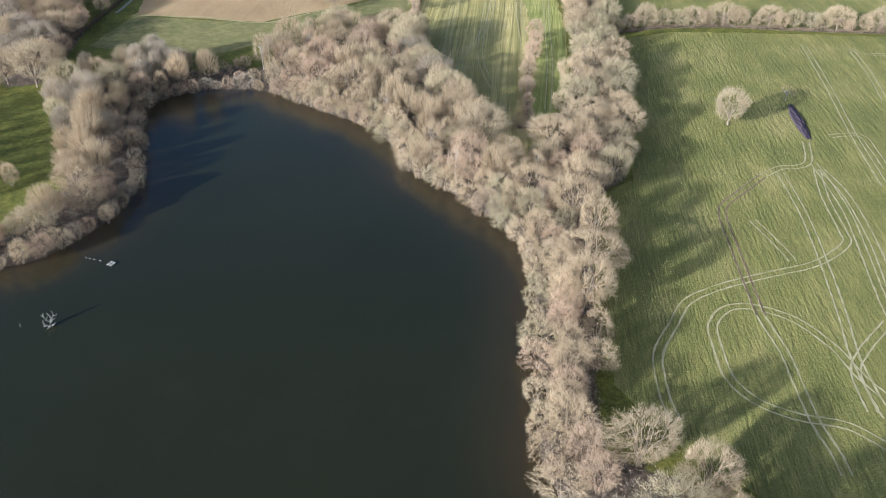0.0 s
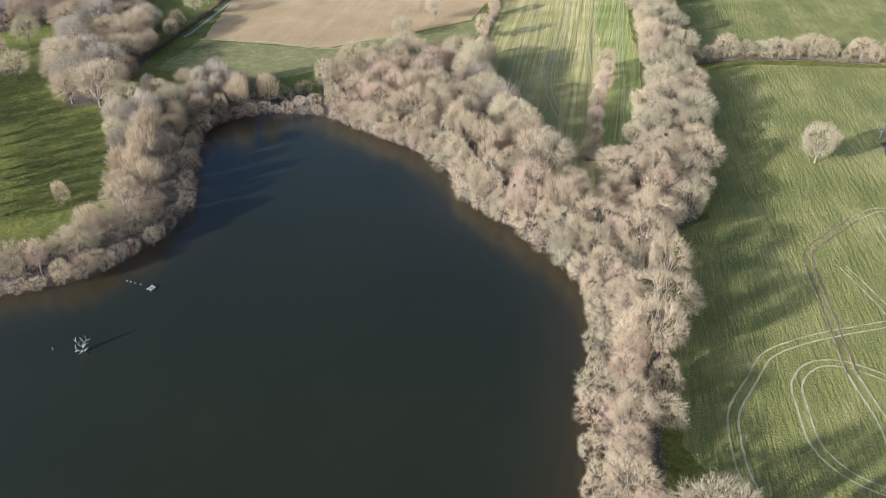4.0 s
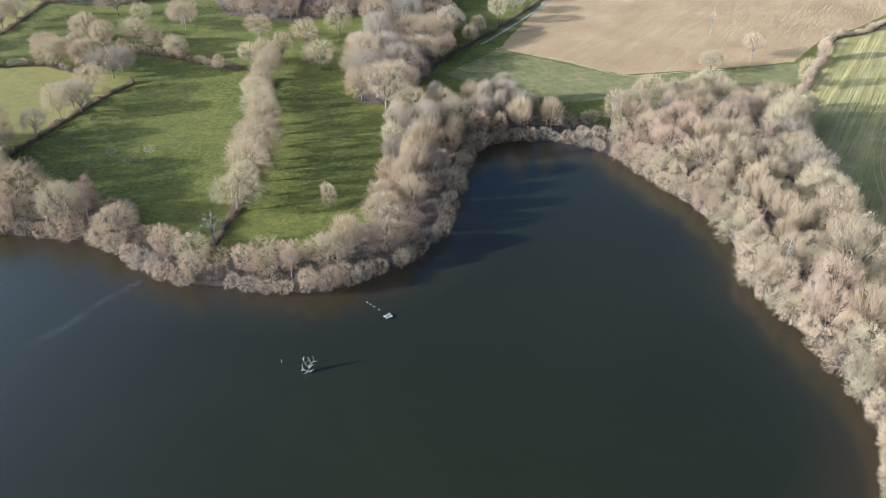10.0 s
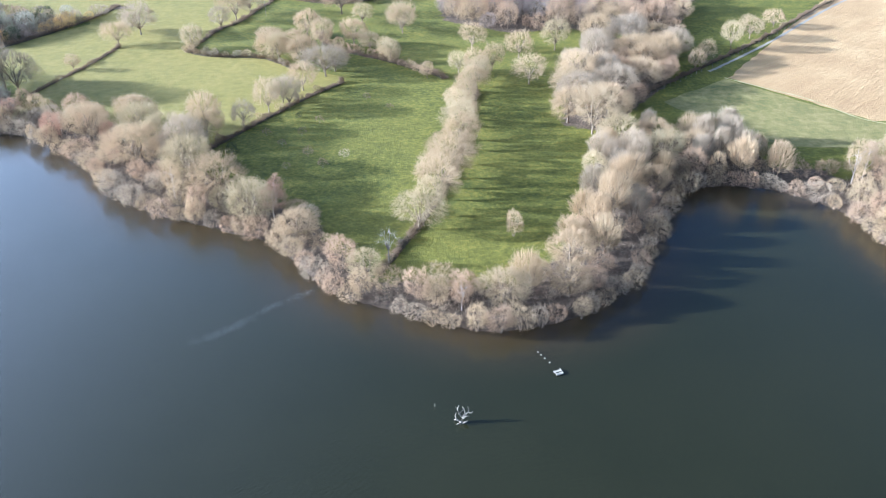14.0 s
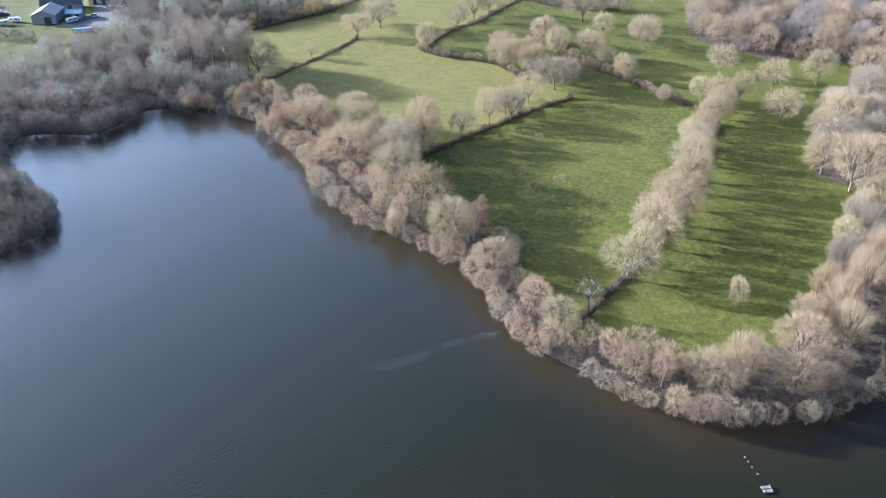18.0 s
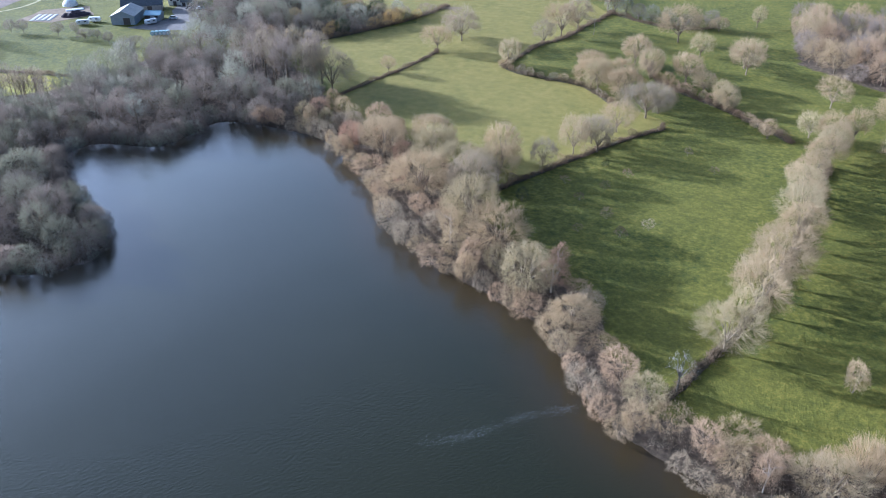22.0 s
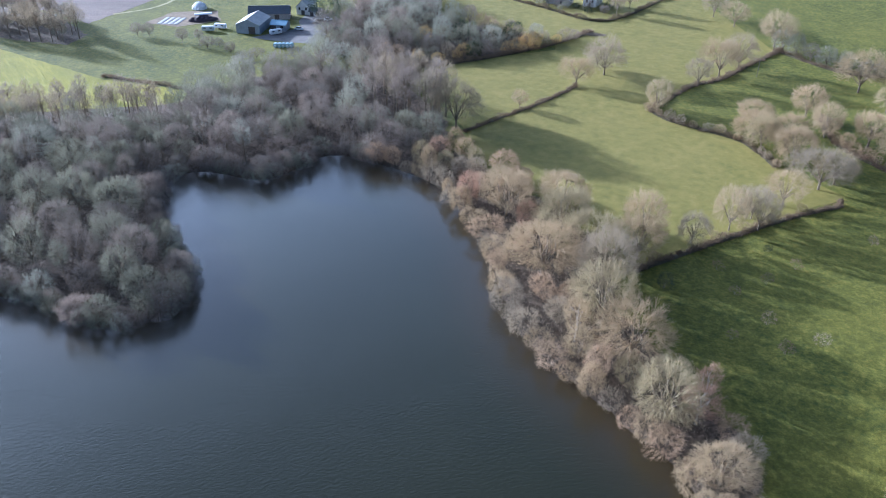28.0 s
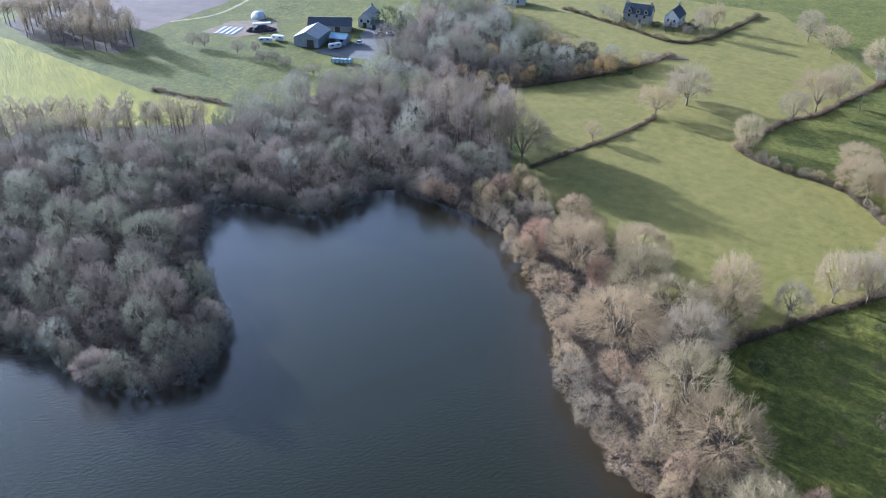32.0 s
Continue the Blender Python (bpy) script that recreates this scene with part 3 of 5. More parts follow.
stock("oak_tree", 6, "bare broad-crowned oak", "tree", height=13.0, radius=7.3, bottom=0.06, low=-0.75, limbs=13, tips=800, twigs=8600, width=0.043, lobes=16, trunk=0.36)
stock("open_oak", 5, "bare open-crowned oak", "tree", height=13.0, radius=7.3, bottom=0.06, low=-0.6, limbs=14, tips=620, twigs=6200, width=0.0354, lobes=12, trunk=0.26)
stock("alder_tree", 7, "bare alder with a rounded crown", "tree", height=11.0, radius=4.9, bottom=0.02, low=-0.8, stems=3, limbs=9, tips=520, twigs=5400, width=0.04, upright=0.5, lobes=12, trunk=0.22, leader=0.78)
stock("willow_bush", 6, "bare domed willow bush", "bush", height=6.0, radius=4.0, bottom=-0.15, low=-0.7, stems=4, limbs=8, tips=300, twigs=3000, width=0.033, upright=0.4, trunk=0.12, spray=0.06, longest=0.16)
stock("birch_tree", 4, "bare slender pale-trunked birch", "tree", height=14.0, radius=3.6, bottom=0.1, low=-0.85, limbs=10, tips=300, twigs=3200, width=0.0366, upright=0.7, trunk=0.17, leader=0.86, skin="bark_birch", stuff="twig_pink")
stock("ash_tree", 5, "tall bare upswept ash", "tree", height=16.0, radius=5.4, bottom=0.02, low=-0.6, stems=3, limbs=12, tips=420, twigs=5200, width=0.0425, spray=0.03, upright=0.9, trunk=0.28, gather=0.6, leader=0.6, fuzz=0.3, longest=0.2, stuff="twig_grey")
stock("sallow_tree", 6, "bare bushy sallow", "tree", height=9.0, radius=5.0, bottom=-0.22, low=-0.8, stems=3, limbs=9, tips=320, twigs=3400, width=0.0425, upright=0.4, trunk=0.18, spray=0.05, longest=0.13, stuff="twig_grey")
stock("poplar_tree", 4, "tall bare thin-trunked poplar", "tree", height=16.0, radius=3.6, bottom=0.3, low=-0.8, limbs=11, tips=160, twigs=1200, width=0.0496, upright=0.9, trunk=0.22, leader=0.9, stuff="twig_dark")
stock("hornbeam_tree", 5, "bare round-crowned woodland tree", "tree", height=13.0, radius=6.4, bottom=-0.02, low=-0.75, limbs=11, tips=480, twigs=4600, width=0.0437, lobes=14, trunk=0.3, stuff="twig_grey")
stock("thorn_bush", 4, "small wispy bare thorn bush", "bush", height=4.0, radius=2.6, bottom=0.05, low=-0.5, stems=2, limbs=6, tips=60, twigs=900, width=0.034, spray=0.08, longest=0.2, trunk=0.07, skin="twig_murk")
stock("dead_tree", 2, "dead bleached tree with bare broken branches", "tree", height=10.0, radius=4.0, bottom=0.25, low=-0.3, limbs=9, tips=40, twigs=110, width=0.0708, spray=0.05, longest=0.2, trunk=0.24, stuff="twig_bleach", skin="bark_bleach")
placed, CROWNS = {}, []


def place(kind, x, y, height, spread=None, tone=None, label="", group="", z=None, turn=None):
    """One tree of the stock at a place: height and crown width in metres."""
    s = STOCK[kind]
    n = placed.get(kind, 0)
    placed[kind] = n + 1
    wood, twigs = s["meshes"][n % len(s["meshes"])]
    base = new(kind)
    base.empty_display_size = 0.5
    up = height / s["height"]
    side = (spread / 2 / s["radius"]) if spread else up
    spin = (n * 137.5) % 360 if turn is None else turn
    base.matrix_basis = pose(x, y, (GROUND_Z if z is None else z) - 0.1, 0, 0, spin) @ Matrix.Diagonal((side * (1 + 0.16 * math.sin(n * 2.3)), side * (1 - 0.16 * math.sin(n * 2.3)), up, 1))
    trunk = part_of("trunk", wood, None, base)
    crown = part_of("crown", twigs, None, base)
    if tone:
        crown.material_slots[0].link = "OBJECT"
        crown.material_slots[0].material = M[tone]
    CROWNS.append((x, y, 2 * s["radius"] * side))
    tagged(base, label or s["label"], s["category"], group)
    return base


TONE_WORD = {"twig_tan": "tan", "twig_grey": "grey-brown", "twig_pink": "pinkish", "twig_red": "reddish", "twig_olive": "lichen-green", "twig_dark": "dark purplish", "twig_gold": "golden", "twig_silver": "silvery-grey", "twig_moss": "mossy grey-green", "twig_murk": "dark brown-grey"}


def scatter(outline, seed, big, small, group, where, close=0.345):
    """Fills an outline with trees, large crowns first, then small ones between them. Rows of (share, kind, lowest, highest, tones)."""
    rng = random.Random(seed)
    o = np.array(outline, float)
    (x0, y0), (x1, y1) = o.min(0), o.max(0)
    tries = int((x1 - x0) * (y1 - y0) / 9)
    for mix, share in ((big, 0.4), (small, 1.0)):
        for _ in range(int(tries * share)):
            x, y = rng.uniform(x0, x1), rng.uniform(y0, y1)
            if not mix or not inside(np.array(x), np.array(y), o):
                continue
            _, kind, lo, hi, tones = rng.choices(mix, [m[0] for m in mix])[0]
            s, h = STOCK[kind], rng.uniform(lo, hi)
            wide = 2 * s["radius"] * h / s["height"] * rng.uniform(0.9, 1.25)
            if any((x - a) ** 2 + (y - b) ** 2 < (close * (wide + w)) ** 2 for a, b, w in CROWNS):
                continue
            tone = rng.choice(tones)
            place(kind, x, y, h, wide, tone, f"{TONE_WORD[tone]} {s['label']} {where}", group)


def tree_row(line, inland, spacing, seed, mix, group, where, z=None):
    """Trees along a line, set back by inland metres to the line's left."""
    rng = random.Random(seed)
    pts = smooth_line(line, 1.0)
    last, gap = None, 0
    for (x, y), (u, v) in zip(pts, pts[1:]):
        if last and math.hypot(x - last[0], y - last[1]) < gap:
            continue
        last, gap = (x, y), spacing * rng.uniform(0.75, 1.25)
        n = math.hypot(u - x, v - y) or 1
        back = inland + rng.uniform(-0.7, 1.0)
        _, kind, lo, hi, tones = rng.choices(mix, [m[0] for m in mix])[0]
        tone, h = rng.choice(tones), rng.uniform(lo, hi)
        s = STOCK[kind]
        place(kind, x - (v - y) / n * back, y + (u - x) / n * back, h, 2 * s["radius"] * h / s["height"] * rng.uniform(0.9, 1.2), tone,
              f"{TONE_WORD[tone]} {s['label']} {where}", group, z=z)


TAN, WARM, COOL = ["twig_tan", "twig_tan", "twig_olive"], ["twig_tan", "twig_pink"], ["twig_moss", "twig_murk", "twig_moss", "twig_murk", "twig_dark", "twig_silver"]
# trees that stand by themselves: x, y, height, crown width
PASTURE_OAKS = [(13, 340, 13, 14.6), (-13, 387, 13, 12), (-51, 420, 13, 13), (-3, 357, 12.7, 10), (9, 375, 13, 13), (26, 388, 15, 15), (35, 288, 18, 18), (59, 339, 13.5, 18), (-72, 429, 11, 12), (-49, 412, 16, 14.5), (-86, 446, 18, 19), (-56, 488, 11, 8), (-72, 473, 7.5, 10), (226, 103, 14, 12.4)]
HEDGE_OAKS = [(-70, 390, 13.5, 15), (-61, 382, 9, 9.4), (-53, 376, 8.7, 8), (-110, 386, 9.5, 15), (-93, 369, 14.5, 15.6), (-145, 378, 12, 14.7), (-96, 406, 13, 14), (-85, 390, 12.7, 15), (-49, 366, 10.7, 9), (-105, 371, 11.5, 15), (-87, 359, 15, 17), (-100, 364, 13, 12)]
PADDOCK_OAKS = [(-95, 288, 10, 11), (-89, 302, 14, 12), (-86, 313, 11, 11.4), (-81, 327, 12, 14), (-75, 345, 15, 18), (-72, 352, 11.5, 15), (-82, 307, 13, 11), (-104, 271, 13, 13.7), (-187, 409, 10, 9), (-184, 384, 12.5, 14), (-180, 402, 16.7, 19), (-189, 347, 7.5, 7), (-197, 315, 19, 17)]
LANE_OAKS = [(-142, 413, 12.7, 10.2), (-139, 429, 18, 15.7), (-136, 445, 16, 16), (-133, 486, 17, 19), (-175, 519, 15, 13.7), (-160, 508, 13, 16), (-218, 492, 14.7, 8.4), (-218, 508, 13, 8.6)]
TRACK_TREES = [(86, 361, 10, 7.7), (93, 373, 10.5, 9), (109, 395, 13.7, 11), (122, 412, 12, 13), (139, 433, 9, 12), (170, 281, 10, 10.7), (158, 275, 8, 10.4), (211, 319, 11.5, 10), (182, 304, 9.5, 12), (211, 277, 13, 8), (241, 309, 10, 7)]
ORCHARD = [(-387, 314, 7, 6), (-382, 317, 7, 6), (-362, 321, 7, 6), (-357, 327, 6.5, 4.5), (-345, 322, 6, 7), (-341, 326, 5, 4.5), (-330, 323, 6, 4.5), (-316, 326, 5, 6.5)]
for spots, tones, group, where in ((PASTURE_OAKS, TAN, "pasture oaks", "standing alone in the pasture"), (HEDGE_OAKS, TAN, "hedgerow oaks", "in the hedge"),
                                   (PADDOCK_OAKS, ["twig_grey", "twig_tan"], "paddock oaks", "beside the pale paddock"), (LANE_OAKS, ["twig_grey", "twig_tan"], "lane oaks", "along the lane hedge"),
                                   (TRACK_TREES, TAN, "track trees", "beside the stubble field"), (ORCHARD, ["twig_murk"], "orchard trees", "in the small orchard")):
    for i, (x, y, h, w) in enumerate(spots):
        tone = tones[i % len(tones)]
        place("open_oak" if spots is ORCHARD else "oak_tree" if spots is HEDGE_OAKS or x > 220 else "open_oak", x, y, h * 1.02, w * (0.98 if spots is HEDGE_OAKS else 1.16), tone, f"{TONE_WORD[tone]} bare {'oak with rounded crown' if spots is not ORCHARD else 'gnarled fruit tree'} {where}", group)
for kind, x, y, h, w, tone, label in (
        ("birch_tree", -100, 228, 13, 7, "twig_tan", "pale silvery birch on the west shore"), ("birch_tree", 119, 129, 14, 6, "twig_pink", "white-trunked birch at the wood's edge"),
        ("birch_tree", -66, 218, 11, 8, "twig_red", "reddish bare birch behind the west shore"), ("birch_tree", -7, 173, 10.5, 6, "twig_pink", "pink-twigged birch on the north shore"),
        ("alder_tree", -160, 270, 11, 9, "twig_red", "reddish bare alder near the lake's corner"),
        ("alder_tree", 6, 211, 8.5, 5.6, "twig_tan", "small pale bushy tree alone in the pasture"), ("alder_tree", -33, 177, 9, 6, "twig_tan", "pale tan willow leaning over the water"),
        ("ash_tree", 30, 212, 15, 10, "twig_tan", "tall pale fan-shaped tree on the bay's bank"), ("ash_tree", 35, 224, 17, 11, "twig_tan", "tall pale fan-shaped tree on the bay's bank"),
        ("ash_tree", 40, 236, 18, 11, "twig_tan", "tall pale fan-shaped tree on the bay's bank"), ("ash_tree", 46, 250, 17, 11, "twig_grey", "tall pale fan-shaped tree on the bay's bank"),
        ("oak_tree", -72, 216, 13, 17, "twig_olive", "broad lichen-green oak on the west shore"), ("oak_tree", -104, 251, 18.5, 17, "twig_grey", "tall grey oak behind the west shore"), ("oak_tree", -107, 281, 15.5, 15, "twig_tan", "broad tan oak behind the west shore"), ("oak_tree", -56, 205, 11, 12, "twig_tan", "broad tan oak on the west shore"),
        ("birch_tree", 115, 252, 15, 8, "twig_tan", "tall birch with white trunk at the bay"), ("birch_tree", 120, 256, 14, 8, "twig_pink", "tall birch with white trunk at the bay"),
        ("oak_tree", 103, 57, 17.5, 16, "twig_tan", "large tan oak on the east bank"), ("oak_tree", 132, 90, 16, 16, "twig_tan", "large tan oak on the east bank"),
        ("dead_tree", -28, 194, 11.5, 8, None, "dead bleached tree beside the hedge"), ("dead_tree", -186, 178, 6, 8, None, "bleached dead branches over the marshy bank"),
        ("dead_tree", -258, 347, 15, 9, None, "tall dead pale tree near the farm"), ("dead_tree", 209, 356, 13, 5, None, "lone dead white trunk in the stubble"),
        ("dead_tree", 208, 315, 9, 5, None, "dead pale tree beside the stubble")):
    place(kind, x, y, h, w, tone, label)
for i, (x, y, h, tone) in enumerate([(-71, 280, 3, "bramble"), (-67, 292, 3, "bramble"), (-76, 270, 2.6, "bramble"), (-58, 253, 3.4, "bramble"), (-52, 261, 3.2, "twig_grey"), (-70, 251, 2.6, "bramble"), (-53, 318, 3, "bramble"), (-42, 307, 2.8, "bramble"),
                                     (-65, 262, 3.4, "bramble"), (-84, 279, 2.8, "bramble"), (-76, 297, 2.2, "twig_green"), (-92, 262, 4.2, "twig_green"), (-324, 253, 6, "twig_green")]):
    place("willow_bush" if tone == "twig_green" else "thorn_bush", x, y, h * 1.15, h * 1.5, tone, "dark evergreen gorse bush in the pasture" if tone == "twig_green" else "small grey thorn bush in the pasture", "pasture bushes")
for x, y, h, tone in ((-272, 394, 7, "twig_gold"), (-257, 369, 5, "twig_gold"), (-230, 403, 5.5, "twig_gold"), (-223, 414, 6, "twig_gold"), (-226, 408, 5, "twig_gold"), (-276, 398, 6, "twig_gold"), (-243, 380, 5, "twig_gold"), (-248, 372, 5, "twig_gold"), (-238, 386, 8, "twig_green"), (-245, 414, 9, "twig_green"), (-240, 424, 9, "twig_green"), (-259, 407, 9, "twig_green"), (-333, 391, 14, "twig_green")):
    place("willow_bush", x, y, h, h * 1.4, tone, "golden-leaved bush at the wood's edge" if tone == "twig_gold" else "dark evergreen tree near the farm", "wood edge bushes")
for i, (x, y, h, w) in enumerate(((-262, 486, 5, 6), (-257, 484, 4, 5), (-251, 486, 3.5, 5), (-246, 487, 4.5, 6), (-241, 490, 4, 5), (-235, 492, 5.5, 7), (-230, 496, 5, 7), (-226, 500, 6, 7), (-268, 490, 6, 6), (-247, 482, 3, 4), (-232, 486, 4, 6), (-225, 491, 4.5, 6), (-275, 494, 6, 7))):
    place("sallow_tree", x, y, h, w, ("twig_moss", "twig_green", "twig_murk")[i % 3], "dark garden shrub round the stone houses", "garden shrubs")
# bushes hanging over the water, in the order of the lake's outline (the lake lies on the line's left)
SHORE_E = [(57, 20), (67, 37), (80, 51), (93, 66), (105, 80), (112, 95), (114, 113), (113, 128), (111, 145), (116, 158), (119, 178), (115, 195), (110, 212), (107, 228)]
SHORE_B = [(107, 228), (96, 241), (82, 247), (68, 246), (57, 235), (49, 216), (42, 196), (33, 181), (23, 172)]
SHORE_N = [(23, 172), (10, 166), (-2, 164), (-14, 167), (-26, 172)]
SHORE_W = [(-36, 175), (-45, 182), (-57, 195), (-64, 203), (-76, 207), (-89, 212), (-103, 217), (-119, 227), (-133, 241), (-146, 256), (-159, 263), (-175, 273), (-190, 275), (-203, 274)]
SHORE_M = [(-203, 274), (-218, 271), (-219, 260), (-222, 243), (-238, 237), (-246, 233), (-245, 223), (-233, 211), (-222, 204), (-199, 195), (-187, 184), (-186, 175), (-191, 165), (-201, 160), (-213, 160), (-231, 154), (-262, 148), (-290, 130)]
tree_row(SHORE_E, -1.6, 5.2, 21, [(4, "willow_bush", 4.5, 8.5, TAN + WARM), (1, "alder_tree", 6, 9, TAN)], "bankside bushes", "over the east bank", 0.3)
tree_row(SHORE_B, -1.4, 5.0, 22, [(4, "willow_bush", 4, 7.5, WARM + ["twig_grey"])], "bankside bushes", "over the bay's bank", 0.3)
tree_row(SHORE_N, -1.4, 4.6, 23, [(4, "willow_bush", 4, 7, WARM + ["twig_grey"]), (1, "alder_tree", 6, 8, WARM)], "bankside bushes", "over the north shore", 0.3)
tree_row(SHORE_W, -1.6, 5.0, 24, [(4, "willow_bush", 4.5, 8.5, ["twig_tan", "twig_grey", "twig_pink"]), (1, "alder_tree", 6, 9, ["twig_tan", "twig_pink"])], "bankside bushes", "over the west shore", 0.3)
tree_row(SHORE_M, -1.2, 4.0, 43, [(1, "willow_bush", 3.5, 6.5, COOL)], "marsh bushes", "over the marshy bank", 0.2)
tree_row(SHORE_M, -3.4, 5.2, 25, [(4, "sallow_tree", 5, 10, COOL), (1, "hornbeam_tree", 7, 11, COOL)], "marsh bushes", "over the marshy bank", 0.3)
tree_row(SHORE_E[:8], -8.0, 6.0, 26, [(3, "alder_tree", 9, 11.5, TAN + WARM)], "trees on the east bank", "on the east bank")
tree_row([(184, 240), (168, 224), (159, 197), (152, 171), (140, 140)], 0, 8.0, 44, [(1, "oak_tree", 13, 16.5, TAN + ["twig_grey"])], "trees of the eastern wood", "at the wood's edge")
tree_row(SHORE_E[7:], -6.5, 5.4, 41, [(3, "alder_tree", 7.5, 10.5, TAN + WARM)], "trees of the eastern wood", "in the lakeside wood")
tree_row([(-91, 354), (-108, 368), (-137, 371), (-148, 378)], 0, 5.5, 38, [(3, "willow_bush", 2.5, 4.5, ["twig_tan", "twig_grey"])], "paddock hedge bushes", "in the paddock hedge")
tree_row([(-102, 264), (-94, 283), (-86, 301), (-76, 322), (-66, 338)], 2, 11, 39, [(3, "willow_bush", 2, 3.6, ["twig_tan", "twig_grey"])], "paddock hedge bushes", "in the paddock hedge")
tree_row([(-254, 368), (-240, 388), (-230, 406), (-224, 422)], 2, 6.0, 42, [(3, "sallow_tree", 6, 9.5, ["twig_moss", "twig_murk", "twig_grey"]), (2, "willow_bush", 5, 7, ["twig_gold", "twig_moss"])], "wood edge bushes", "at the wood's edge")
tree_row([(-262, 428), (-240, 420), (-222, 424), (-214, 440)], 0, 6, 40, [(3, "sallow_tree", 6, 9, ["twig_grey", "twig_pink"]), (1, "willow_bush", 5, 7, ["twig_gold"])], "wood edge bushes", "at the wood's edge")
# hedgerows with trees in them
tree_row([(-23, 214), (-19, 226), (-16, 250), (-14, 272), (-13, 288)], -1.0, 9.5, 31, [(2, "open_oak", 13, 15.5, TAN)], "pasture hedge trees", "in the pasture hedge")
tree_row([(-13, 292), (-15, 310), (-11, 326), (-9, 350), (-20, 352)], 0, 7.5, 32, [(3, "open_oak", 9, 13, TAN)], "pasture hedge trees", "in the pasture hedge")
tree_row([(171, 152), (186, 167), (202, 183), (238, 218)], 0, 8.5, 33, [(3, "alder_tree", 7.5, 10.5, WARM), (1, "willow_bush", 4, 6, WARM)], "field hedge trees", "in the field hedge")
tree_row([(163, 148), (172, 142), (181, 141)], 0, 3.6, 34, [(1, "willow_bush", 4, 5.5, WARM)], "field hedge trees", "at the field corner")
tree_row([(270, 196), (293, 188), (320, 169), (338, 151), (371, 121), (430, 70)], 0, 6.5, 35, [(3, "oak_tree", 8, 12, TAN), (2, "alder_tree", 6, 9, WARM)], "far field hedge trees", "in the far field hedge")
tree_row([(-30, 346), (-42, 360), (-60, 375), (-78, 386), (-92, 408)], 0, 4.6, 36, [(3, "willow_bush", 3, 5, ["twig_pink", "twig_tan"]), (1, "alder_tree", 6, 8, TAN)], "pasture hedge bushes", "in the pasture hedge")
tree_row([(-128, 484), (-110, 474), (-92, 470), (-72, 478)], 0, 7.0, 37, [(2, "hornbeam_tree", 7, 11, COOL)], "lane hedge trees", "in the lane hedge")


# the woods
scatter(W_BANK, 1, [(1, "oak_tree", 13, 16, TAN)], [(4, "alder_tree", 9, 12, TAN), (1, "willow_bush", 5, 7, WARM)], "trees on the east bank", "on the east bank")
scatter(W_EAST, 2, [(2, "oak_tree", 11, 14, TAN + WARM), (0.4, "ash_tree", 12, 15, TAN)], [(4, "alder_tree", 9, 13, WARM + TAN), (1, "birch_tree", 11, 15, WARM)], "trees of the eastern wood", "in the lakeside wood")
scatter(W_BELT, 3, [(1, "oak_tree", 10, 13, TAN)], [(4, "alder_tree", 7, 11, TAN)], "trees of the field belt", "between the fields")
scatter(W_BAY, 4, [(1, "oak_tree", 10, 13, TAN), (1, "ash_tree", 12, 15, ["twig_tan", "twig_grey"])], [(4, "alder_tree", 7, 11, WARM), (1, "willow_bush", 5, 7, WARM)], "trees of the bay", "on the bay's bank")
scatter(W_BAYTOP, 5, [], [(1, "willow_bush", 4, 7, WARM)], "bushes at the head of the bay", "at the bay's head")
scatter(W_SHORE, 6, [], [(3, "willow_bush", 5, 8, WARM + ["twig_grey"]), (3, "alder_tree", 7, 9.5, WARM)], "trees of the north shore", "on the north shore")
scatter([(-64, 212), (-104, 230), (-130, 250), (-152, 274), (-136, 284), (-108, 266), (-98, 246), (-82, 236), (-64, 224)], 17, [(2, "oak_tree", 14, 17.5, ["twig_grey", "twig_olive", "twig_tan"])], [], "oaks of the west shore", "on the west shore")
scatter(W_WEST, 7, [], [(5, "alder_tree", 7, 11, ["twig_tan", "twig_pink", "twig_grey", "twig_olive", "twig_pink", "twig_red"]), (0.5, "birch_tree", 8, 11, ["twig_red", "twig_pink"]), (1, "willow_bush", 5, 8, WARM)], "trees of the west shore", "on the west shore")
scatter([(-248, 318), (-236, 336), (-206, 326), (-188, 318), (-196, 306), (-228, 306)], 14, [(1, "poplar_tree", 19, 24, ["twig_grey", "twig_dark"])], [(1, "poplar_tree", 16, 21, ["twig_grey", "twig_dark"])], "tall trees behind the lake", "behind the lake", 0.3)
scatter([(-352, 205), (-340, 228), (-302, 262), (-290, 252), (-330, 198)], 13, [], [(1, "poplar_tree", 11, 15, ["twig_dark", "twig_grey"])], "plantation poplars", "in a plantation", 0.3)
scatter(W_NORTHWEST, 8, [(3, "hornbeam_tree", 11, 15, COOL)], [(6, "sallow_tree", 7, 11, COOL), (1, "poplar_tree", 12, 16, COOL)], "trees of the marshy wood", "in the marshy wood")
scatter(W_FARM, 9, [(3, "hornbeam_tree", 10, 15, COOL)], [(3, "sallow_tree", 6, 10, COOL + ["twig_pink"])], "trees by the farm", "near the farm")
scatter(W_GROVE, 10, [(3, "oak_tree", 12, 17, ["twig_tan", "twig_grey"])], [(1, "alder_tree", 8, 11, ["twig_tan", "twig_pink"])], "oaks of the grove", "in the grove")
scatter(W_FAR, 11, [(3, "hornbeam_tree", 12, 17, ["twig_tan", "twig_pink", "twig_dark"])], [(1, "sallow_tree", 7, 10, ["twig_pink", "twig_dark"])], "trees of the far wood", "in the far wood")
scatter(W_SHAW, 12, [], [(3, "poplar_tree", 12, 17, ["twig_grey"]), (1, "sallow_tree", 8, 12, COOL)], "trees of the shaw", "in the far shaw", 0.35)


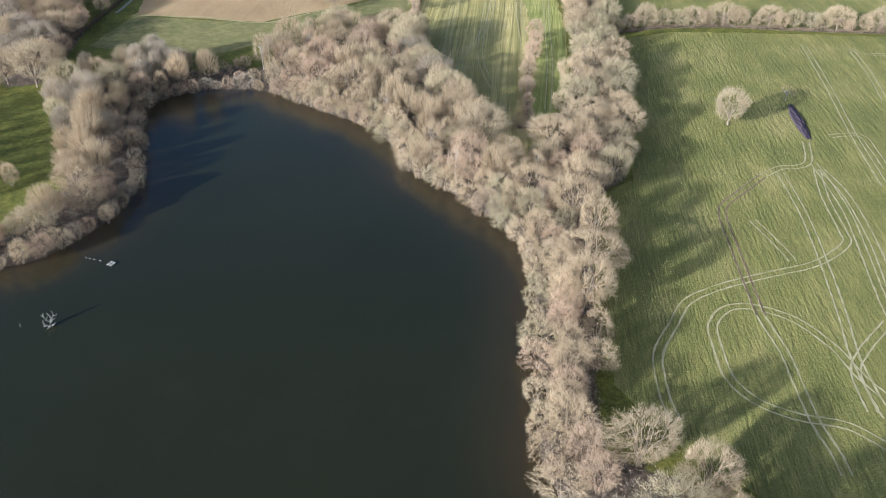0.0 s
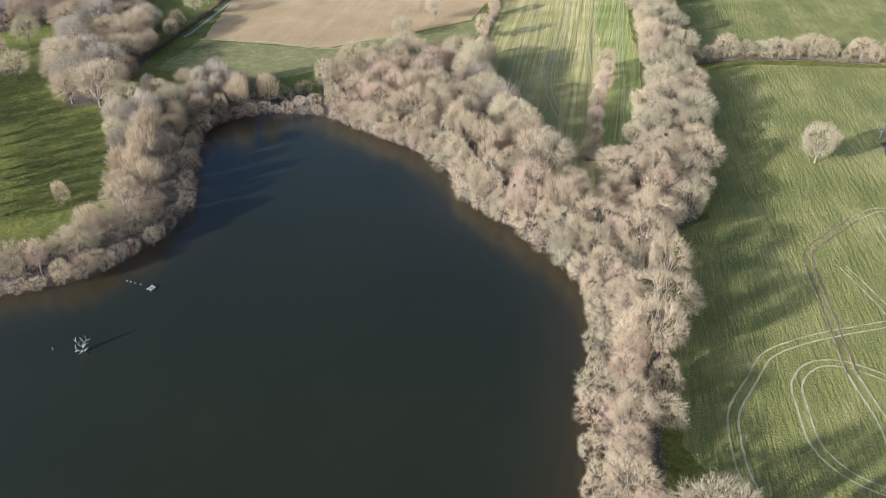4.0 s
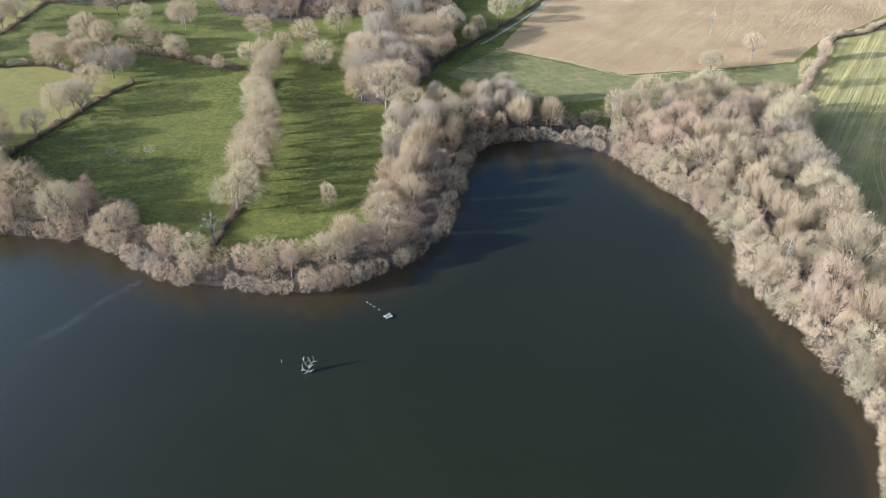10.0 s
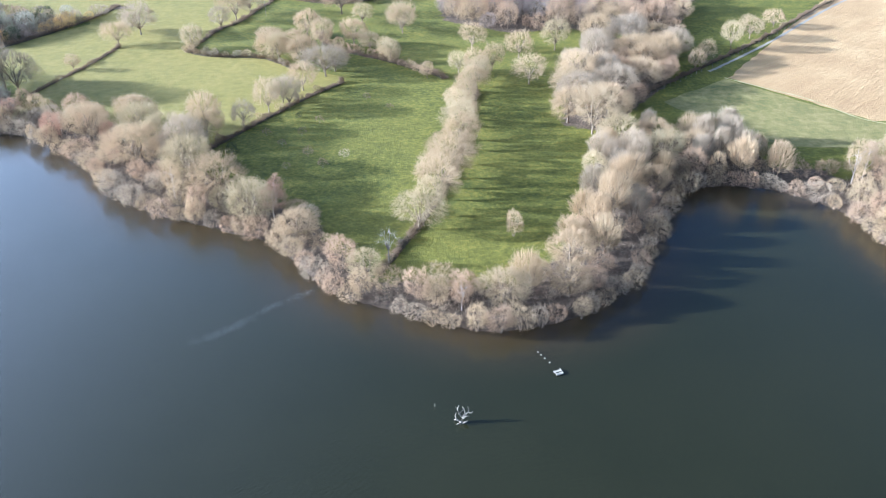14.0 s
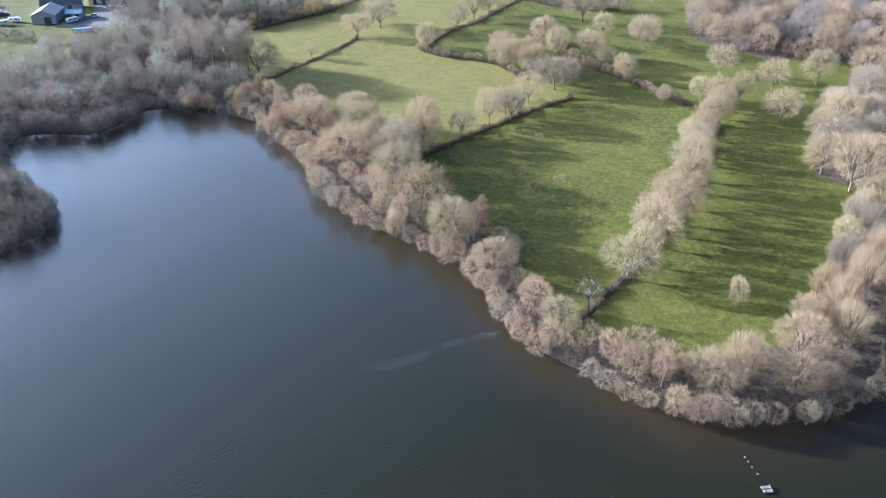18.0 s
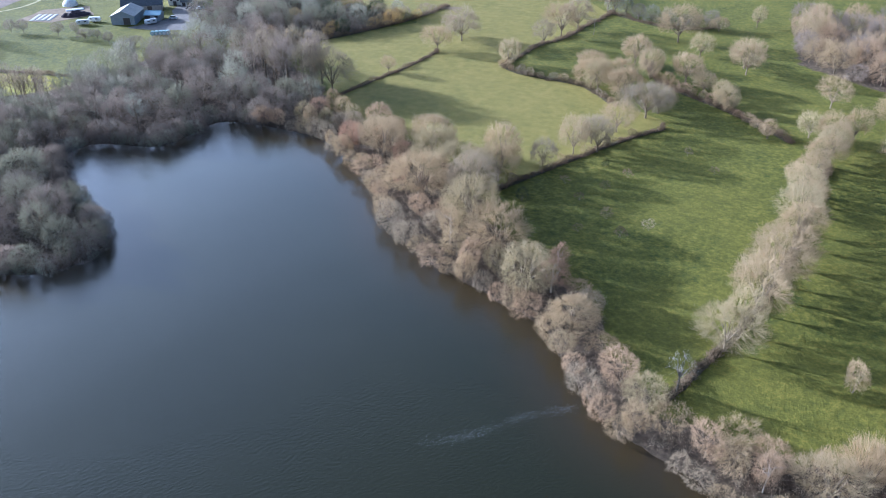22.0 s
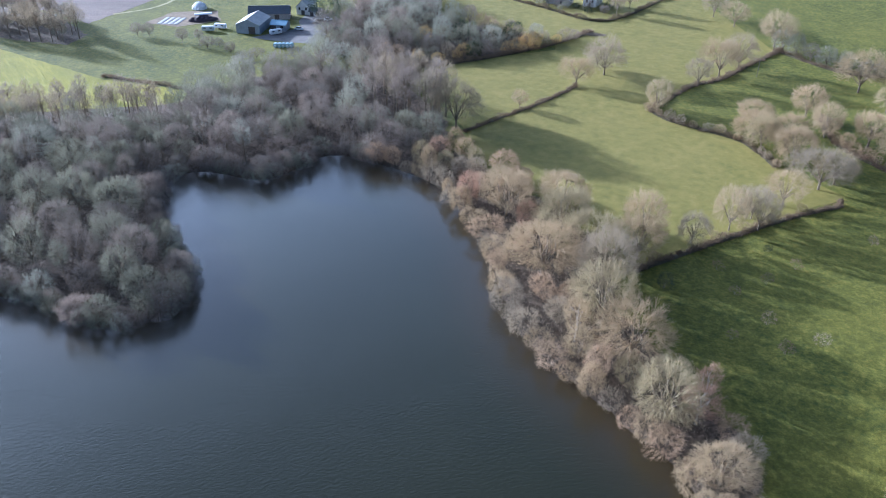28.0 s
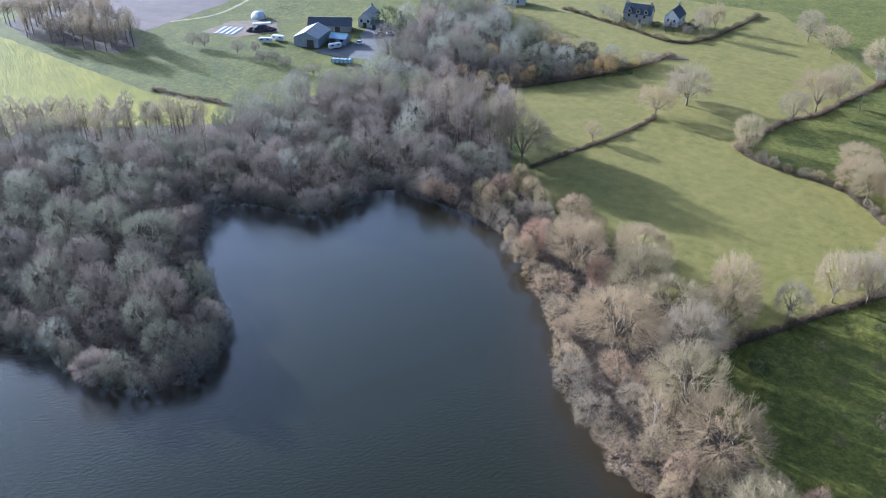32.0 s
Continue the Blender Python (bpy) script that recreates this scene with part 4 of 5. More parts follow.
# ---- hedges, undergrowth ----
def hedge(line, height, width, tone, label, per_metre=110, seed=0):
    """A hedge on its low bank: a lumpy bank and a brush of twigs."""
    rng = np.random.default_rng(1000 + seed)
    pts = smooth_line(line, 1.5)
    thing = new("hedge")
    thing.location = (*pts[0], GROUND_Z)
    verts, faces = [], []
    profile = [(-0.5, -0.3), (-0.42, 0.05), (-0.15, 0.12), (0.18, 0.11), (0.42, 0.05), (0.5, -0.3)]
    for i, (x, y) in enumerate(pts):
        u, v = pts[min(i + 1, len(pts) - 1)][0] - pts[max(i - 1, 0)][0], pts[min(i + 1, len(pts) - 1)][1] - pts[max(i - 1, 0)][1]
        n = math.hypot(u, v) or 1
        for a, h in profile:
            a, h = a * width * rng.uniform(0.8, 1.15), h * height * rng.uniform(0.7, 1.25)
            verts.append((x - v / n * a - pts[0][0], y + u / n * a - pts[0][1], h))
    k = len(profile)
    for i in range(len(pts) - 1):
        faces += [(i * k + j, i * k + j + 1, (i + 1) * k + j + 1, (i + 1) * k + j) for j in range(k - 1)]
    bank = soup("bank", verts, faces, M["bank"])
    part_of("bank", bank, None, thing, "earth bank under the hedge")
    count = int(len(pts) * 1.5 * per_metre)
    at = rng.integers(0, len(pts), count)
    spot = np.array(pts)[at] - pts[0]
    lump = np.clip(0.6 + 0.75 * np.sin(at * 0.61 + seed) * np.sin(at * 0.23 + 2 * seed), 0.12, 1.3)
    z = rng.uniform(0.0, 0.85, count) * height * lump
    sway = rng.normal(0, width * 0.16, (len(pts), 2))[at]
    base = np.c_[spot + sway + rng.normal(0, width * 0.26, (count, 2)), z]
    way = unit(rng.normal(0, 0.6, (count, 3)) + (0, 0, 0.7))
    v, f = twig_soup(rng, base, way, height * rng.uniform(0.25, 0.5, count), rng.uniform(0.06, 0.16, count))
    part_of("brush", soup("brush", v.tolist(), f.tolist(), M[tone]), None, thing, "tangle of bare stems")
    return tagged(thing, label, "hedge", "field hedges")


hedge([(-102, 264), (-94, 283), (-86, 301), (-76, 322), (-66, 338)], 1.9, 2.4, "bramble", "low brown bank hedge beside the paddock", seed=1)
hedge([(-30, 189), (-27, 198), (-23, 212)], 2.0, 2.4, "bramble", "low brown bramble bank in the pasture", seed=2)
hedge([(-23, 212), (-17, 235), (-13, 262), (-11, 290), (-9, 330)], 1.8, 2.6, "bramble", "bramble hedge under the pasture trees", seed=3)
hedge([(-193, 315), (-189, 337), (-185, 357), (-183, 382)], 1.6, 2.2, "bramble", "low bank hedge across the paddock", seed=4)
hedge([(-250, 362), (-236, 384), (-221, 420), (-214, 455)], 2.2, 3.0, "bramble", "bramble hedge at the paddock's edge", seed=5)
hedge([(-91, 354), (-108, 368), (-137, 371), (-148, 378)], 2.2, 3.0, "bramble", "curved bramble hedge round the paddock", seed=6)
hedge([(-147, 378), (-144, 411), (-137, 428), (-134, 452), (-129, 482)], 2.0, 2.6, "bramble", "bank hedge along the lane", seed=7)
hedge([(-92, 409), (-78, 385), (-54, 370), (-37, 358), (-23, 346)], 2.6, 3.0, "bramble", "bramble hedge across the pasture", seed=8)
hedge([(-131, 482), (-97, 468), (-75, 477)], 2.2, 3.0, "bramble", "far bramble hedge beside the lane", seed=9)
hedge([(-296, 488), (-256, 480), (-217, 478), (-211, 545)], 2.4, 2.4, "bramble", "hedge round the stone houses", seed=10)
hedge([(207, 273), (236, 304), (265, 337), (286, 343), (342, 376)], 3.2, 3.4, "twig_pink", "pinkish-tan hedge between stubble and ley", seed=11)
hedge([(270, 195), (293, 187), (320, 168), (338, 150), (371, 120), (430, 70)], 2.4, 3.0, "bramble", "brown hedge beyond the wheat", seed=12)
hedge([(48, 316), (70, 343), (96, 373), (128, 412), (168, 466), (200, 505)], 1.9, 1.8, "bramble", "dark fence-line hedge beside the track", seed=13)
hedge([(171, 152), (202, 184), (238, 218)], 0.9, 2.0, "twig_pink", "pinkish hedge between the leys", seed=14)
hedge([(163, 148), (172, 142), (184, 142)], 1.6, 4.0, "twig_pink", "thick pinkish hedge at the ley corner", seed=15)
hedge([(-311, 281), (-330, 276), (-350, 270)], 1.6, 2.0, "bramble", "low hedge at the cover crop's edge", seed=16)


def undergrowth(outline, seed, tone, label, gap=1.9, tall=2.6):
    """Bramble and saplings under the trees: joined, as nobody could count them."""
    rng = np.random.default_rng(seed)
    o = np.array(outline, float)
    n = int(np.prod(np.ptp(o, axis=0)) / gap ** 2)
    p = rng.uniform(o.min(0), o.max(0), (n, 2))
    p = p[inside(p[:, 0], p[:, 1], o)]
    each = 14
    at = np.repeat(p, each, 0)
    h = np.repeat(rng.uniform(0.5, 1.0, len(p)) * tall, each)
    base = np.c_[at + rng.normal(0, 0.5, (len(at), 2)), GROUND_Z - 0.2 + rng.uniform(0, 0.6, len(at)) * h]
    way = unit(rng.normal(0, 0.55, (len(at), 3)) + (0, 0, 0.6))
    v, f = twig_soup(rng, base, way, h * rng.uniform(0.3, 0.6, len(at)), rng.uniform(0.06, 0.14, len(at)))
    ob = new("undergrowth", soup("undergrowth", v.tolist(), f.tolist(), M[tone]))
    tagged(ob, label, "undergrowth", kind="stuff")


for i, (w, tone, gap, label) in enumerate(((W_BANK, "twig_grey", 2, "tan saplings under the bank trees"), (W_EAST, "twig_grey", 2, "tan saplings under the lakeside wood"), (W_BELT, "twig_grey", 2.2, "tan scrub under the field belt"),
                                           (W_BAY, "twig_grey", 2, "grey scrub under the bay trees"), (W_SHORE, "twig_grey", 1.8, "scrub under the north shore trees"), (W_WEST, "twig_grey", 2, "scrub under the west shore trees"),
                                           (W_NORTHWEST, "twig_dark", 2.0, "dark scrub under the marshy wood"), (W_FARM, "bramble", 2.8, "dark scrub under the farm wood"), (W_GROVE, "bramble", 3.2, "bramble patch under the grove"), (W_FAR, "bramble", 3.2, "bramble under the far wood"))):
    undergrowth(w, 50 + i, tone, label, gap)


# ---- tracks, ruts, heaps ----
def ribbon(name, line, width, lift, material, label, category, offsets=(0.0,), seed=0):
    """Uneven strips laid along a line."""
    rng = random.Random(seed)
    pts = smooth_line(line, 1.2)
    rm = bmesh.new()
    for off in offsets:
        row = []
        for i, (x, y) in enumerate(pts):
            a, b = pts[max(i - 1, 0)], pts[min(i + 1, len(pts) - 1)]
            n = math.hypot(b[0] - a[0], b[1] - a[1]) or 1
            nx, ny = -(b[1] - a[1]) / n, (b[0] - a[0]) / n
            w = width / 2 * rng.uniform(0.65, 1.2)
            o = off + rng.uniform(-0.08, 0.08)
            row.append((rm.verts.new((x + nx * (o + w), y + ny * (o + w), GROUND_Z + lift)), rm.verts.new((x + nx * (o - w), y + ny * (o - w), GROUND_Z + lift))))
        for (a, b), (c, d) in zip(row, row[1:]):
            rm.faces.new((a, b, d, c))
    bmesh.ops.recalc_face_normals(rm, faces=rm.faces)
    return tagged(part(name, rm, material, None), label, category, kind="structure")


TRAM = (-1.1, 1.1)
RUTS = (
    ([(237, 78), (224, 69), (217, 69), (212, 72), (202, 72), (187, 70), (176, 68), (169, 63), (159, 52), (147, 39), (138, 29), (130, 17), (123, 9), (117, 2), (114, -2), (111, -7), (107, -12)], "rut"),
    ([(224, 67), (214, 55), (202, 42), (186, 28), (173, 17), (162, 7)], "rut"),
    ([(221, 64), (206, 52), (192, 38), (187, 34), (177, 33), (168, 34), (159, 37), (150, 40), (139, 43), (128, 44), (117, 40), (107, 36), (101, 31), (95, 24), (92, 19)], "rut"),
    ([(135, -5), (137, 2), (141, 10), (143, 18), (143, 25), (139, 33), (133, 36), (125, 34), (118, 27), (113, 21), (111, 16), (111, 10), (114, 3), (120, -5), (121, -14)], "rut"),
    ([(209, 70), (191, 50), (171, 31), (154, 16), (141, 5), (129, -9)], "rut"),
    ([(176, 58), (172, 49), (168, 41), (166, 38)], "rut"),
    ([(325, 134), (291, 102), (255, 70), (228, 44)], "rut"),
    ([(248, 75), (257, 69), (250, 60), (240, 50)], "rut"),
    ([(338, 120), (337, 112), (344, 105)], "rut"),
    ([(336, 117), (319, 100), (294, 79)], "rut"),
    ([(222, 63), (212, 48), (193, 29), (176, 15)], "rut"),
    ([(161, 8), (146, 6), (137, 3), (128, -6)], "rut"),
    ([(202, 72), (187, 70), (176, 68), (169, 63), (159, 52), (147, 39), (138, 29)], "mud_rut"))
for i, (line, skin) in enumerate(RUTS):
    ribbon("wheel_ruts", line, 0.5, 0.09 + 0.004 * i, M[skin], "pair of pale wheel ruts in the wheat" if skin == "rut" else "pair of muddy wheel ruts in the wheat", "ruts", TRAM, i)
for i, line in enumerate(([(166, 146), (198, 180), (236, 226), (262, 256), (330, 322)], [(160, 150), (170, 190), (192, 226), (232, 270), (300, 336)], [(182, 152), (218, 188), (262, 236), (330, 306)], [(176, 196), (190, 214), (222, 236), (262, 275)], [(178, 178), (196, 208), (230, 246), (290, 306)])):
    ribbon("wheel_ruts", line, 0.4, 0.09 + 0.004 * i, M["rut"], "pair of pale wheel ruts in the ley", "ruts", TRAM, 40 + i)
ribbon("field_track", [(92, 361), (101, 371), (133, 410), (173, 464), (205, 503)], 1.7, 0.07, M["track"], "pale track beside the stubble field", "track", seed=61)
ribbon("field_edge", [(97, 353), (112, 340), (124, 330), (142, 306), (166, 305), (190, 305)], 0.9, 0.08, M["rut"], "pale worn line along the stubble's edge", "track", seed=63)
ribbon("field_track", [(-430, 330), (-424, 350), (-430, 372), (-450, 410)], 2.0, 0.09, M["rut"], "worn grass track above the farm", "track", seed=62)


def heap(name, x, y, length, width, height, turn, material, label, category, seed):
    rng = random.Random(seed)
    hm = bmesh.new()
    nu, nv = 24, 9
    grid = []
    for i in range(nu + 1):
        for j in range(nv + 1):
            u, v = 2 * i / nu - 1, 2 * j / nv - 1
            edge = 1 - 0.25 * noise.noise((u * 2 + seed, v, 3.1))
            top = max(0.0, (1 - u * u) * (1 - v * v)) ** 0.6 * (0.75 + 0.5 * noise.noise((u * 5, v * 3 + seed, 0.4)))
            grid.append(hm.verts.new((u * length / 2 * edge, v * width / 2 * edge * math.sqrt(max(0.05, 1 - 0.75 * u * u)), top * height - 0.1)))
    for i in range(nu):
        for j in range(nv):
            a = i * (nv + 1) + j
            hm.faces.new((grid[a], grid[a + nv + 1], grid[a + nv + 2], grid[a + 1]))
    ob = part(name, hm, material, None)
    ob.matrix_world = pose(x, y, GROUND_Z + 0.05, 0, 0, turn)
    return tagged(ob, label, category)


heap("dung_mound", 250, 89, 30, 4.2, 1.2, 45, M["heap"], "long dark manure heap in the wheat field", "heap", 3)
place("dead_tree", 263, 103, 6.0, 9, "twig_red", "fallen brown tree beside the manure heap")
heap("soil_mound", -212, 452, 16, 5, 0.9, 20, M["soil"], "bare soil heap at the gateway", "heap", 5)
heap("dung_mound", -384, 352, 15, 9, 2.6, 50, M["heap"], "dark manure heap by the white tunnels", "heap", 6)


# ---- in the lake ----
def limb(thing, name, pts, r0, r1, material, sides=7):
    v, f = [], []
    p = [np.array(q, float) for q in pts]
    tube(v, f, p, list(np.linspace(r0, r1, len(p))), sides)
    f += [tuple(range(sides))[::-1], tuple(range(len(v) - sides, len(v)))]
    me = soup(name, v, f, material)
    me.polygons.foreach_set("use_smooth", [True] * len(me.polygons))
    return part_of(name, me, None, thing)


stump = tagged(new("drowned_tree"), "bleached drowned tree standing in the lake", "dead tree")
stump.location = (-5.4, 134, 0)
stump.scale = (0.9, 0.9, 0.85)
limb(stump, "trunk", [(0.6, -0.9, -0.8), (0.2, -0.5, 0.3), (0.7, -0.1, 1.2), (1.2, 0.3, 1.9)], 0.6, 0.36, M["bark_bleach"])
for pts, r in (([(0.7, -0.1, 1.2), (-0.2, 0.2, 2.2), (-0.6, 0.5, 3.4), (-0.3, 0.8, 4.3)], 0.2), ([(1.2, 0.3, 1.9), (1.9, 0.5, 2.5), (2.0, 0.9, 3.3)], 0.18), ([(1.2, 0.3, 1.9), (1.0, 1.0, 2.7), (0.5, 1.3, 3.5)], 0.16),
               ([(1.9, 0.5, 2.5), (2.6, 0.3, 2.4), (3.0, 0.5, 2.9)], 0.12), ([(-0.2, 0.2, 2.2), (0.5, 0.5, 2.9), (1.0, 0.7, 3.4)], 0.12), ([(0.2, -0.5, 0.3), (-0.8, -0.3, 0.7), (-1.4, 0.0, 0.3)], 0.2),
               ([(-0.6, 0.5, 3.4), (-1.1, 0.7, 3.9)], 0.08), ([(0.6, -0.9, -0.2), (-0.3, -1.1, 0.2), (-0.9, -1.2, -0.2)], 0.18), ([(2.0, 0.9, 3.3), (1.7, 1.1, 3.9)], 0.07), ([(0.2, -0.5, -0.3), (1.2, -0.9, 0.5), (1.9, -0.7, 0.9)], 0.24), ([(0.7, -0.1, 1.2), (1.5, -0.3, 1.9), (2.3, -0.2, 2.0)], 0.16), ([(-0.8, -0.3, 0.7), (-1.1, 0.3, 1.5), (-0.8, 0.6, 2.2)], 0.14)):
    limb(stump, "branch", pts, r * 1.35, r * 0.5, M["bark_bleach"], 6)
stick = tagged(new("stake"), "thin wooden stake standing in the lake", "stake")
stick.location = (-11, 138, 0)
limb(stick, "stake", [(0, 0, -0.5), (0.05, 0.03, 0.9)], 0.08, 0.06, M["timber"])


def box(size, at=(0, 0, 0), bevel=0.0, turn=0.0):
    b = bmesh.new()
    bmesh.ops.create_cube(b, size=1, matrix=Matrix.Translation(at) @ Matrix.Rotation(radians(turn), 4, "Z") @ Matrix.Diagonal((*size, 1)))
    if bevel:
        bmesh.ops.bevel(b, geom=b.edges[:], offset=bevel, segments=2, affect="EDGES")
    return b


raft = tagged(new("floating_platform"), "small pale timber raft moored in the lake", "raft")
raft.matrix_world = pose(16, 151, 0.05, 0, 0, 28) @ Matrix.Diagonal((0.66, 0.7, 0.7, 1))
for i in range(7):
    if i not in (3,):
        part("plank", box((2.9, 0.28, 0.06), (0, -1.0 + i * 0.33, 0.32), 0.01), M["pale_timber"], raft)
for y in (-1.0, 1.0):
    part("beam", box((2.8, 0.22, 0.3), (0, y, 0.12), 0.02), M["pale_timber"], raft)
for x in (-1.2, 1.2):
    part("cross_beam", box((0.18, 2.2, 0.16), (x, 0, 0.42), 0.02), M["pale_timber"], raft)
for x, y in ((-1.25, -0.95), (1.25, 0.95)):
    part("post", box((0.14, 0.14, 0.9), (x, y, 0.5), 0.02), M["pale_timber"], raft)


def float_mesh():
    b = bmesh.new()
    bmesh.ops.create_uvsphere(b, u_segments=12, v_segments=8, radius=0.2)
    bmesh.ops.scale(b, verts=b.verts, vec=(1, 1, 0.8))
    return b


for x, y in ((11.6, 158.3), (12.3, 157.3), (13.1, 156.1), (14.2, 154.6)):
    buoy = tagged(new("mooring_float"), "small pale float on the raft's mooring line", "float", "mooring floats")
    buoy.location = (x, y, 0.05)
    part("ball", float_mesh(), M["pale_timber"], buoy)
    part("ring", box((0.1, 0.1, 0.12), (0, 0, 0.18), 0.02), M["pale_timber"], buoy)


def foam_streak():
    rng = random.Random(9)
    line = smooth_line([(-71, 156), (-64, 162), (-58, 169), (-55, 173), (-47, 180)], 0.35)
    b = bmesh.new()
    for k, (x, y) in enumerate(line):
        for _ in range(10):
            if noise.noise((k * 0.05, 2.2, 0)) < rng.uniform(-0.3, 0.3):
                continue
            cx, cy = x + rng.gauss(0, 0.8), y + rng.gauss(0, 0.8)
            r, a0 = rng.uniform(0.02, 0.09), rng.uniform(0, 6.28)
            ring = [b.verts.new((cx + r * rng.uniform(0.6, 1.4) * math.cos(a0 + a) * 1.6, cy + r * rng.uniform(0.6, 1.4) * math.sin(a0 + a), 0.012)) for a in (0, 1.05, 2.1, 3.14, 4.2, 5.2)]
            b.faces.new(ring)
    bmesh.ops.recalc_face_normals(b, faces=b.faces)
    tagged(part("foam", b, M["foam"], None), "pale streak of foam flecks on the lake", "foam", kind="stuff")


foam_streak()


# ---- farm and houses ----
def prism(length, width, wall, rise):
    """A gabled block: length along x, ridge along x."""
    b = bmesh.new()
    l, w = length / 2, width / 2
    ends = []
    for x in (-l, l):
        ends.append([b.verts.new(p) for p in ((x, -w, -0.3), (x, w, -0.3), (x, w, wall), (x, 0, wall + rise), (x, -w, wall))])
    b.faces.new(ends[0][::-1])
    b.faces.new(ends[1])
    for i in range(5):
        j = (i + 1) % 5
        b.faces.new((ends[0][i], ends[0][j], ends[1][j], ends[1][i]))
    bmesh.ops.recalc_face_normals(b, faces=b.faces)
    return b


def slope(length, width, wall, rise, side, over=0.35, thick=0.14):
    b = bmesh.new()
    l, w = length / 2 + over, width / 2
    tilt = rise / w
    prof = [(0, wall + rise + 0.02), (side * (w + over), wall - over * tilt + 0.02), (side * (w + over), wall - over * tilt + thick), (0, wall + rise + thick)]
    ends = [[b.verts.new((x, y, z)) for y, z in prof] for x in (-l, l)]
    b.faces.new(ends[0])
    b.faces.new(ends[1][::-1])
    for i in range(4):
        j = (i + 1) % 4
        b.faces.new((ends[0][i], ends[1][i], ends[1][j], ends[0][j]))
    bmesh.ops.recalc_face_normals(b, faces=b.faces)
    return b


def building(name, label, category, x, y, turn, length, width, wall, rise, skin, roof, roof2=None, windows=(), doors=(), chimneys=(), dormers=()):
    """A gabled building. windows and doors: (face, along, up, wide, high), face 'n' or 's' for the long sides, 'e' or 'w' for the gables."""
    home = new(name)
    home.matrix_world = pose(x, y, GROUND_Z, 0, 0, turn)
    part("wall", prism(length, width, wall, rise), M[skin], home)
    part("roof", slope(length, width, wall, rise, -1), M[roof], home)
    part("roof", slope(length, width, wall, rise, 1), M[roof2 or roof], home)
    part("ridge", box((length + 0.7, 0.35, 0.2), (0, 0, wall + rise + 0.16), 0.04), M[roof], home)

    def on(face, along, up, d):
        return {"s": (along, -width / 2 - d, up), "n": (along, width / 2 + d, up), "e": (length / 2 + d, along, up), "w": (-length / 2 - d, along, up)}[face]

    for face, along, up, wide, high in windows:
        flat = face in "sn"
        w = part("window", box((wide if flat else 0.1, 0.1 if flat else wide, high), on(face, along, up, 0.02)), M["glass"], home)
        part("sill", box((wide + 0.3 if flat else 0.25, 0.25 if flat else wide + 0.3, 0.12), on(face, along, up - high / 2 - 0.06, 0.05)), M["stone"], w)
    for face, along, up, wide, high in doors:
        flat = face in "sn"
        part("door", box((wide if flat else 0.12, 0.12 if flat else wide, high), on(face, along, high / 2, 0.03)), M["door"], home)
    for along, high in chimneys:
        c = part("chimney", box((0.9, 0.7, 1.6), (along, 0, wall + rise + 0.6), 0.04), M["stone"], home)
        part("chimney_pot", box((0.3, 0.3, 0.4), (along, 0, wall + rise + 1.6), 0.05), M["soil"], c)
    for along in dormers:
        tilt = math.degrees(math.atan2(rise, width / 2))
        d = part("dormer", prism(2.6, 2.0, 1.7, 1.0), M[skin], home, "gabled dormer")
        d.matrix_basis = pose(along, -width / 2 + 1.2, wall + 0.1, 0, 0, 90)
        for side in (-1, 1):
            part("dormer_roof", slope(2.6, 2.0, 1.7, 1.0, side, 0.2, 0.1), M[roof], d)
        part("dormer_window", box((0.08, 1.0, 1.1), (-1.33, 0, 1.1)), M["glass"], d)
    return tagged(home, label, category)


building("barn", "large grey-clad barn with pale sheet roof", "barn", -351, 356.5, 117, 16, 12, 4.5, 2.6, "cladding", "sheet", None, (), [("w", -2, 0, 3.4, 3.6)])
building("shed", "small open shed with a blue steel roof", "shed", -340.5, 364.5, 27, 8, 7, 3.2, 1.3, "cladding", "blue_sheet", None, [("s", 2, 2.2, 1.6, 1.0)], [("s", -2.5, 0, 3.0, 2.8)])
building("barn", "long low stone barn with slate roof", "barn", -360, 376, 40, 21, 8, 3.2, 2.8, "stone", "slate", None, (), [("s", 4, 0, 2.4, 2.6), ("s", -6, 0, 3, 3)])
building("farmhouse", "white-gabled farmhouse with a pale slate roof", "house", -353.5, 396.5, 118, 14, 7, 4.0, 3.6, "render", "sheet", "slate", [("w", 1.8, 3.2, 1.0, 1.3), ("w", -1.8, 3.2, 1.0, 1.3), ("s", 3, 2, 1, 1.3)], [("w", 0, 0, 1.8, 2.3)], [(6, 1)])
building("outbuilding", "low white outbuilding beside the farmhouse", "outbuilding", -344.5, 394, 28, 6, 4.5, 2.4, 1.4, "render", "slate", None, (), [("s", -1.5, 0, 1.8, 2), ("s", 1.6, 0, 1.8, 2)])
building("house", "grey stone house with dormered slate roof", "house", -254, 494, 15, 14, 8, 4.8, 4.0, "stone", "slate", None, [("s", -4, 3.6, 1, 1.3), ("s", 0, 3.6, 1, 1.3), ("s", 4, 3.6, 1, 1.3), ("w", 0, 4, 1, 1.3)], [("s", 1.8, 0, 1.1, 2.1)], [(-6.2, 1), (6.2, 1)], (-4, 0.5, 4.6))
building("house", "stone house with white gable and slate roof", "house", -238, 503, 100, 12, 7.5, 4.6, 3.8, "render", "slate", None, [("w", 1.6, 3, 1, 1.3), ("w", -1.6, 3, 1, 1.3), ("s", 3, 2, 1, 1.3)], [("w", 0, 0, 1.1, 2.1)], [(5, 1)])
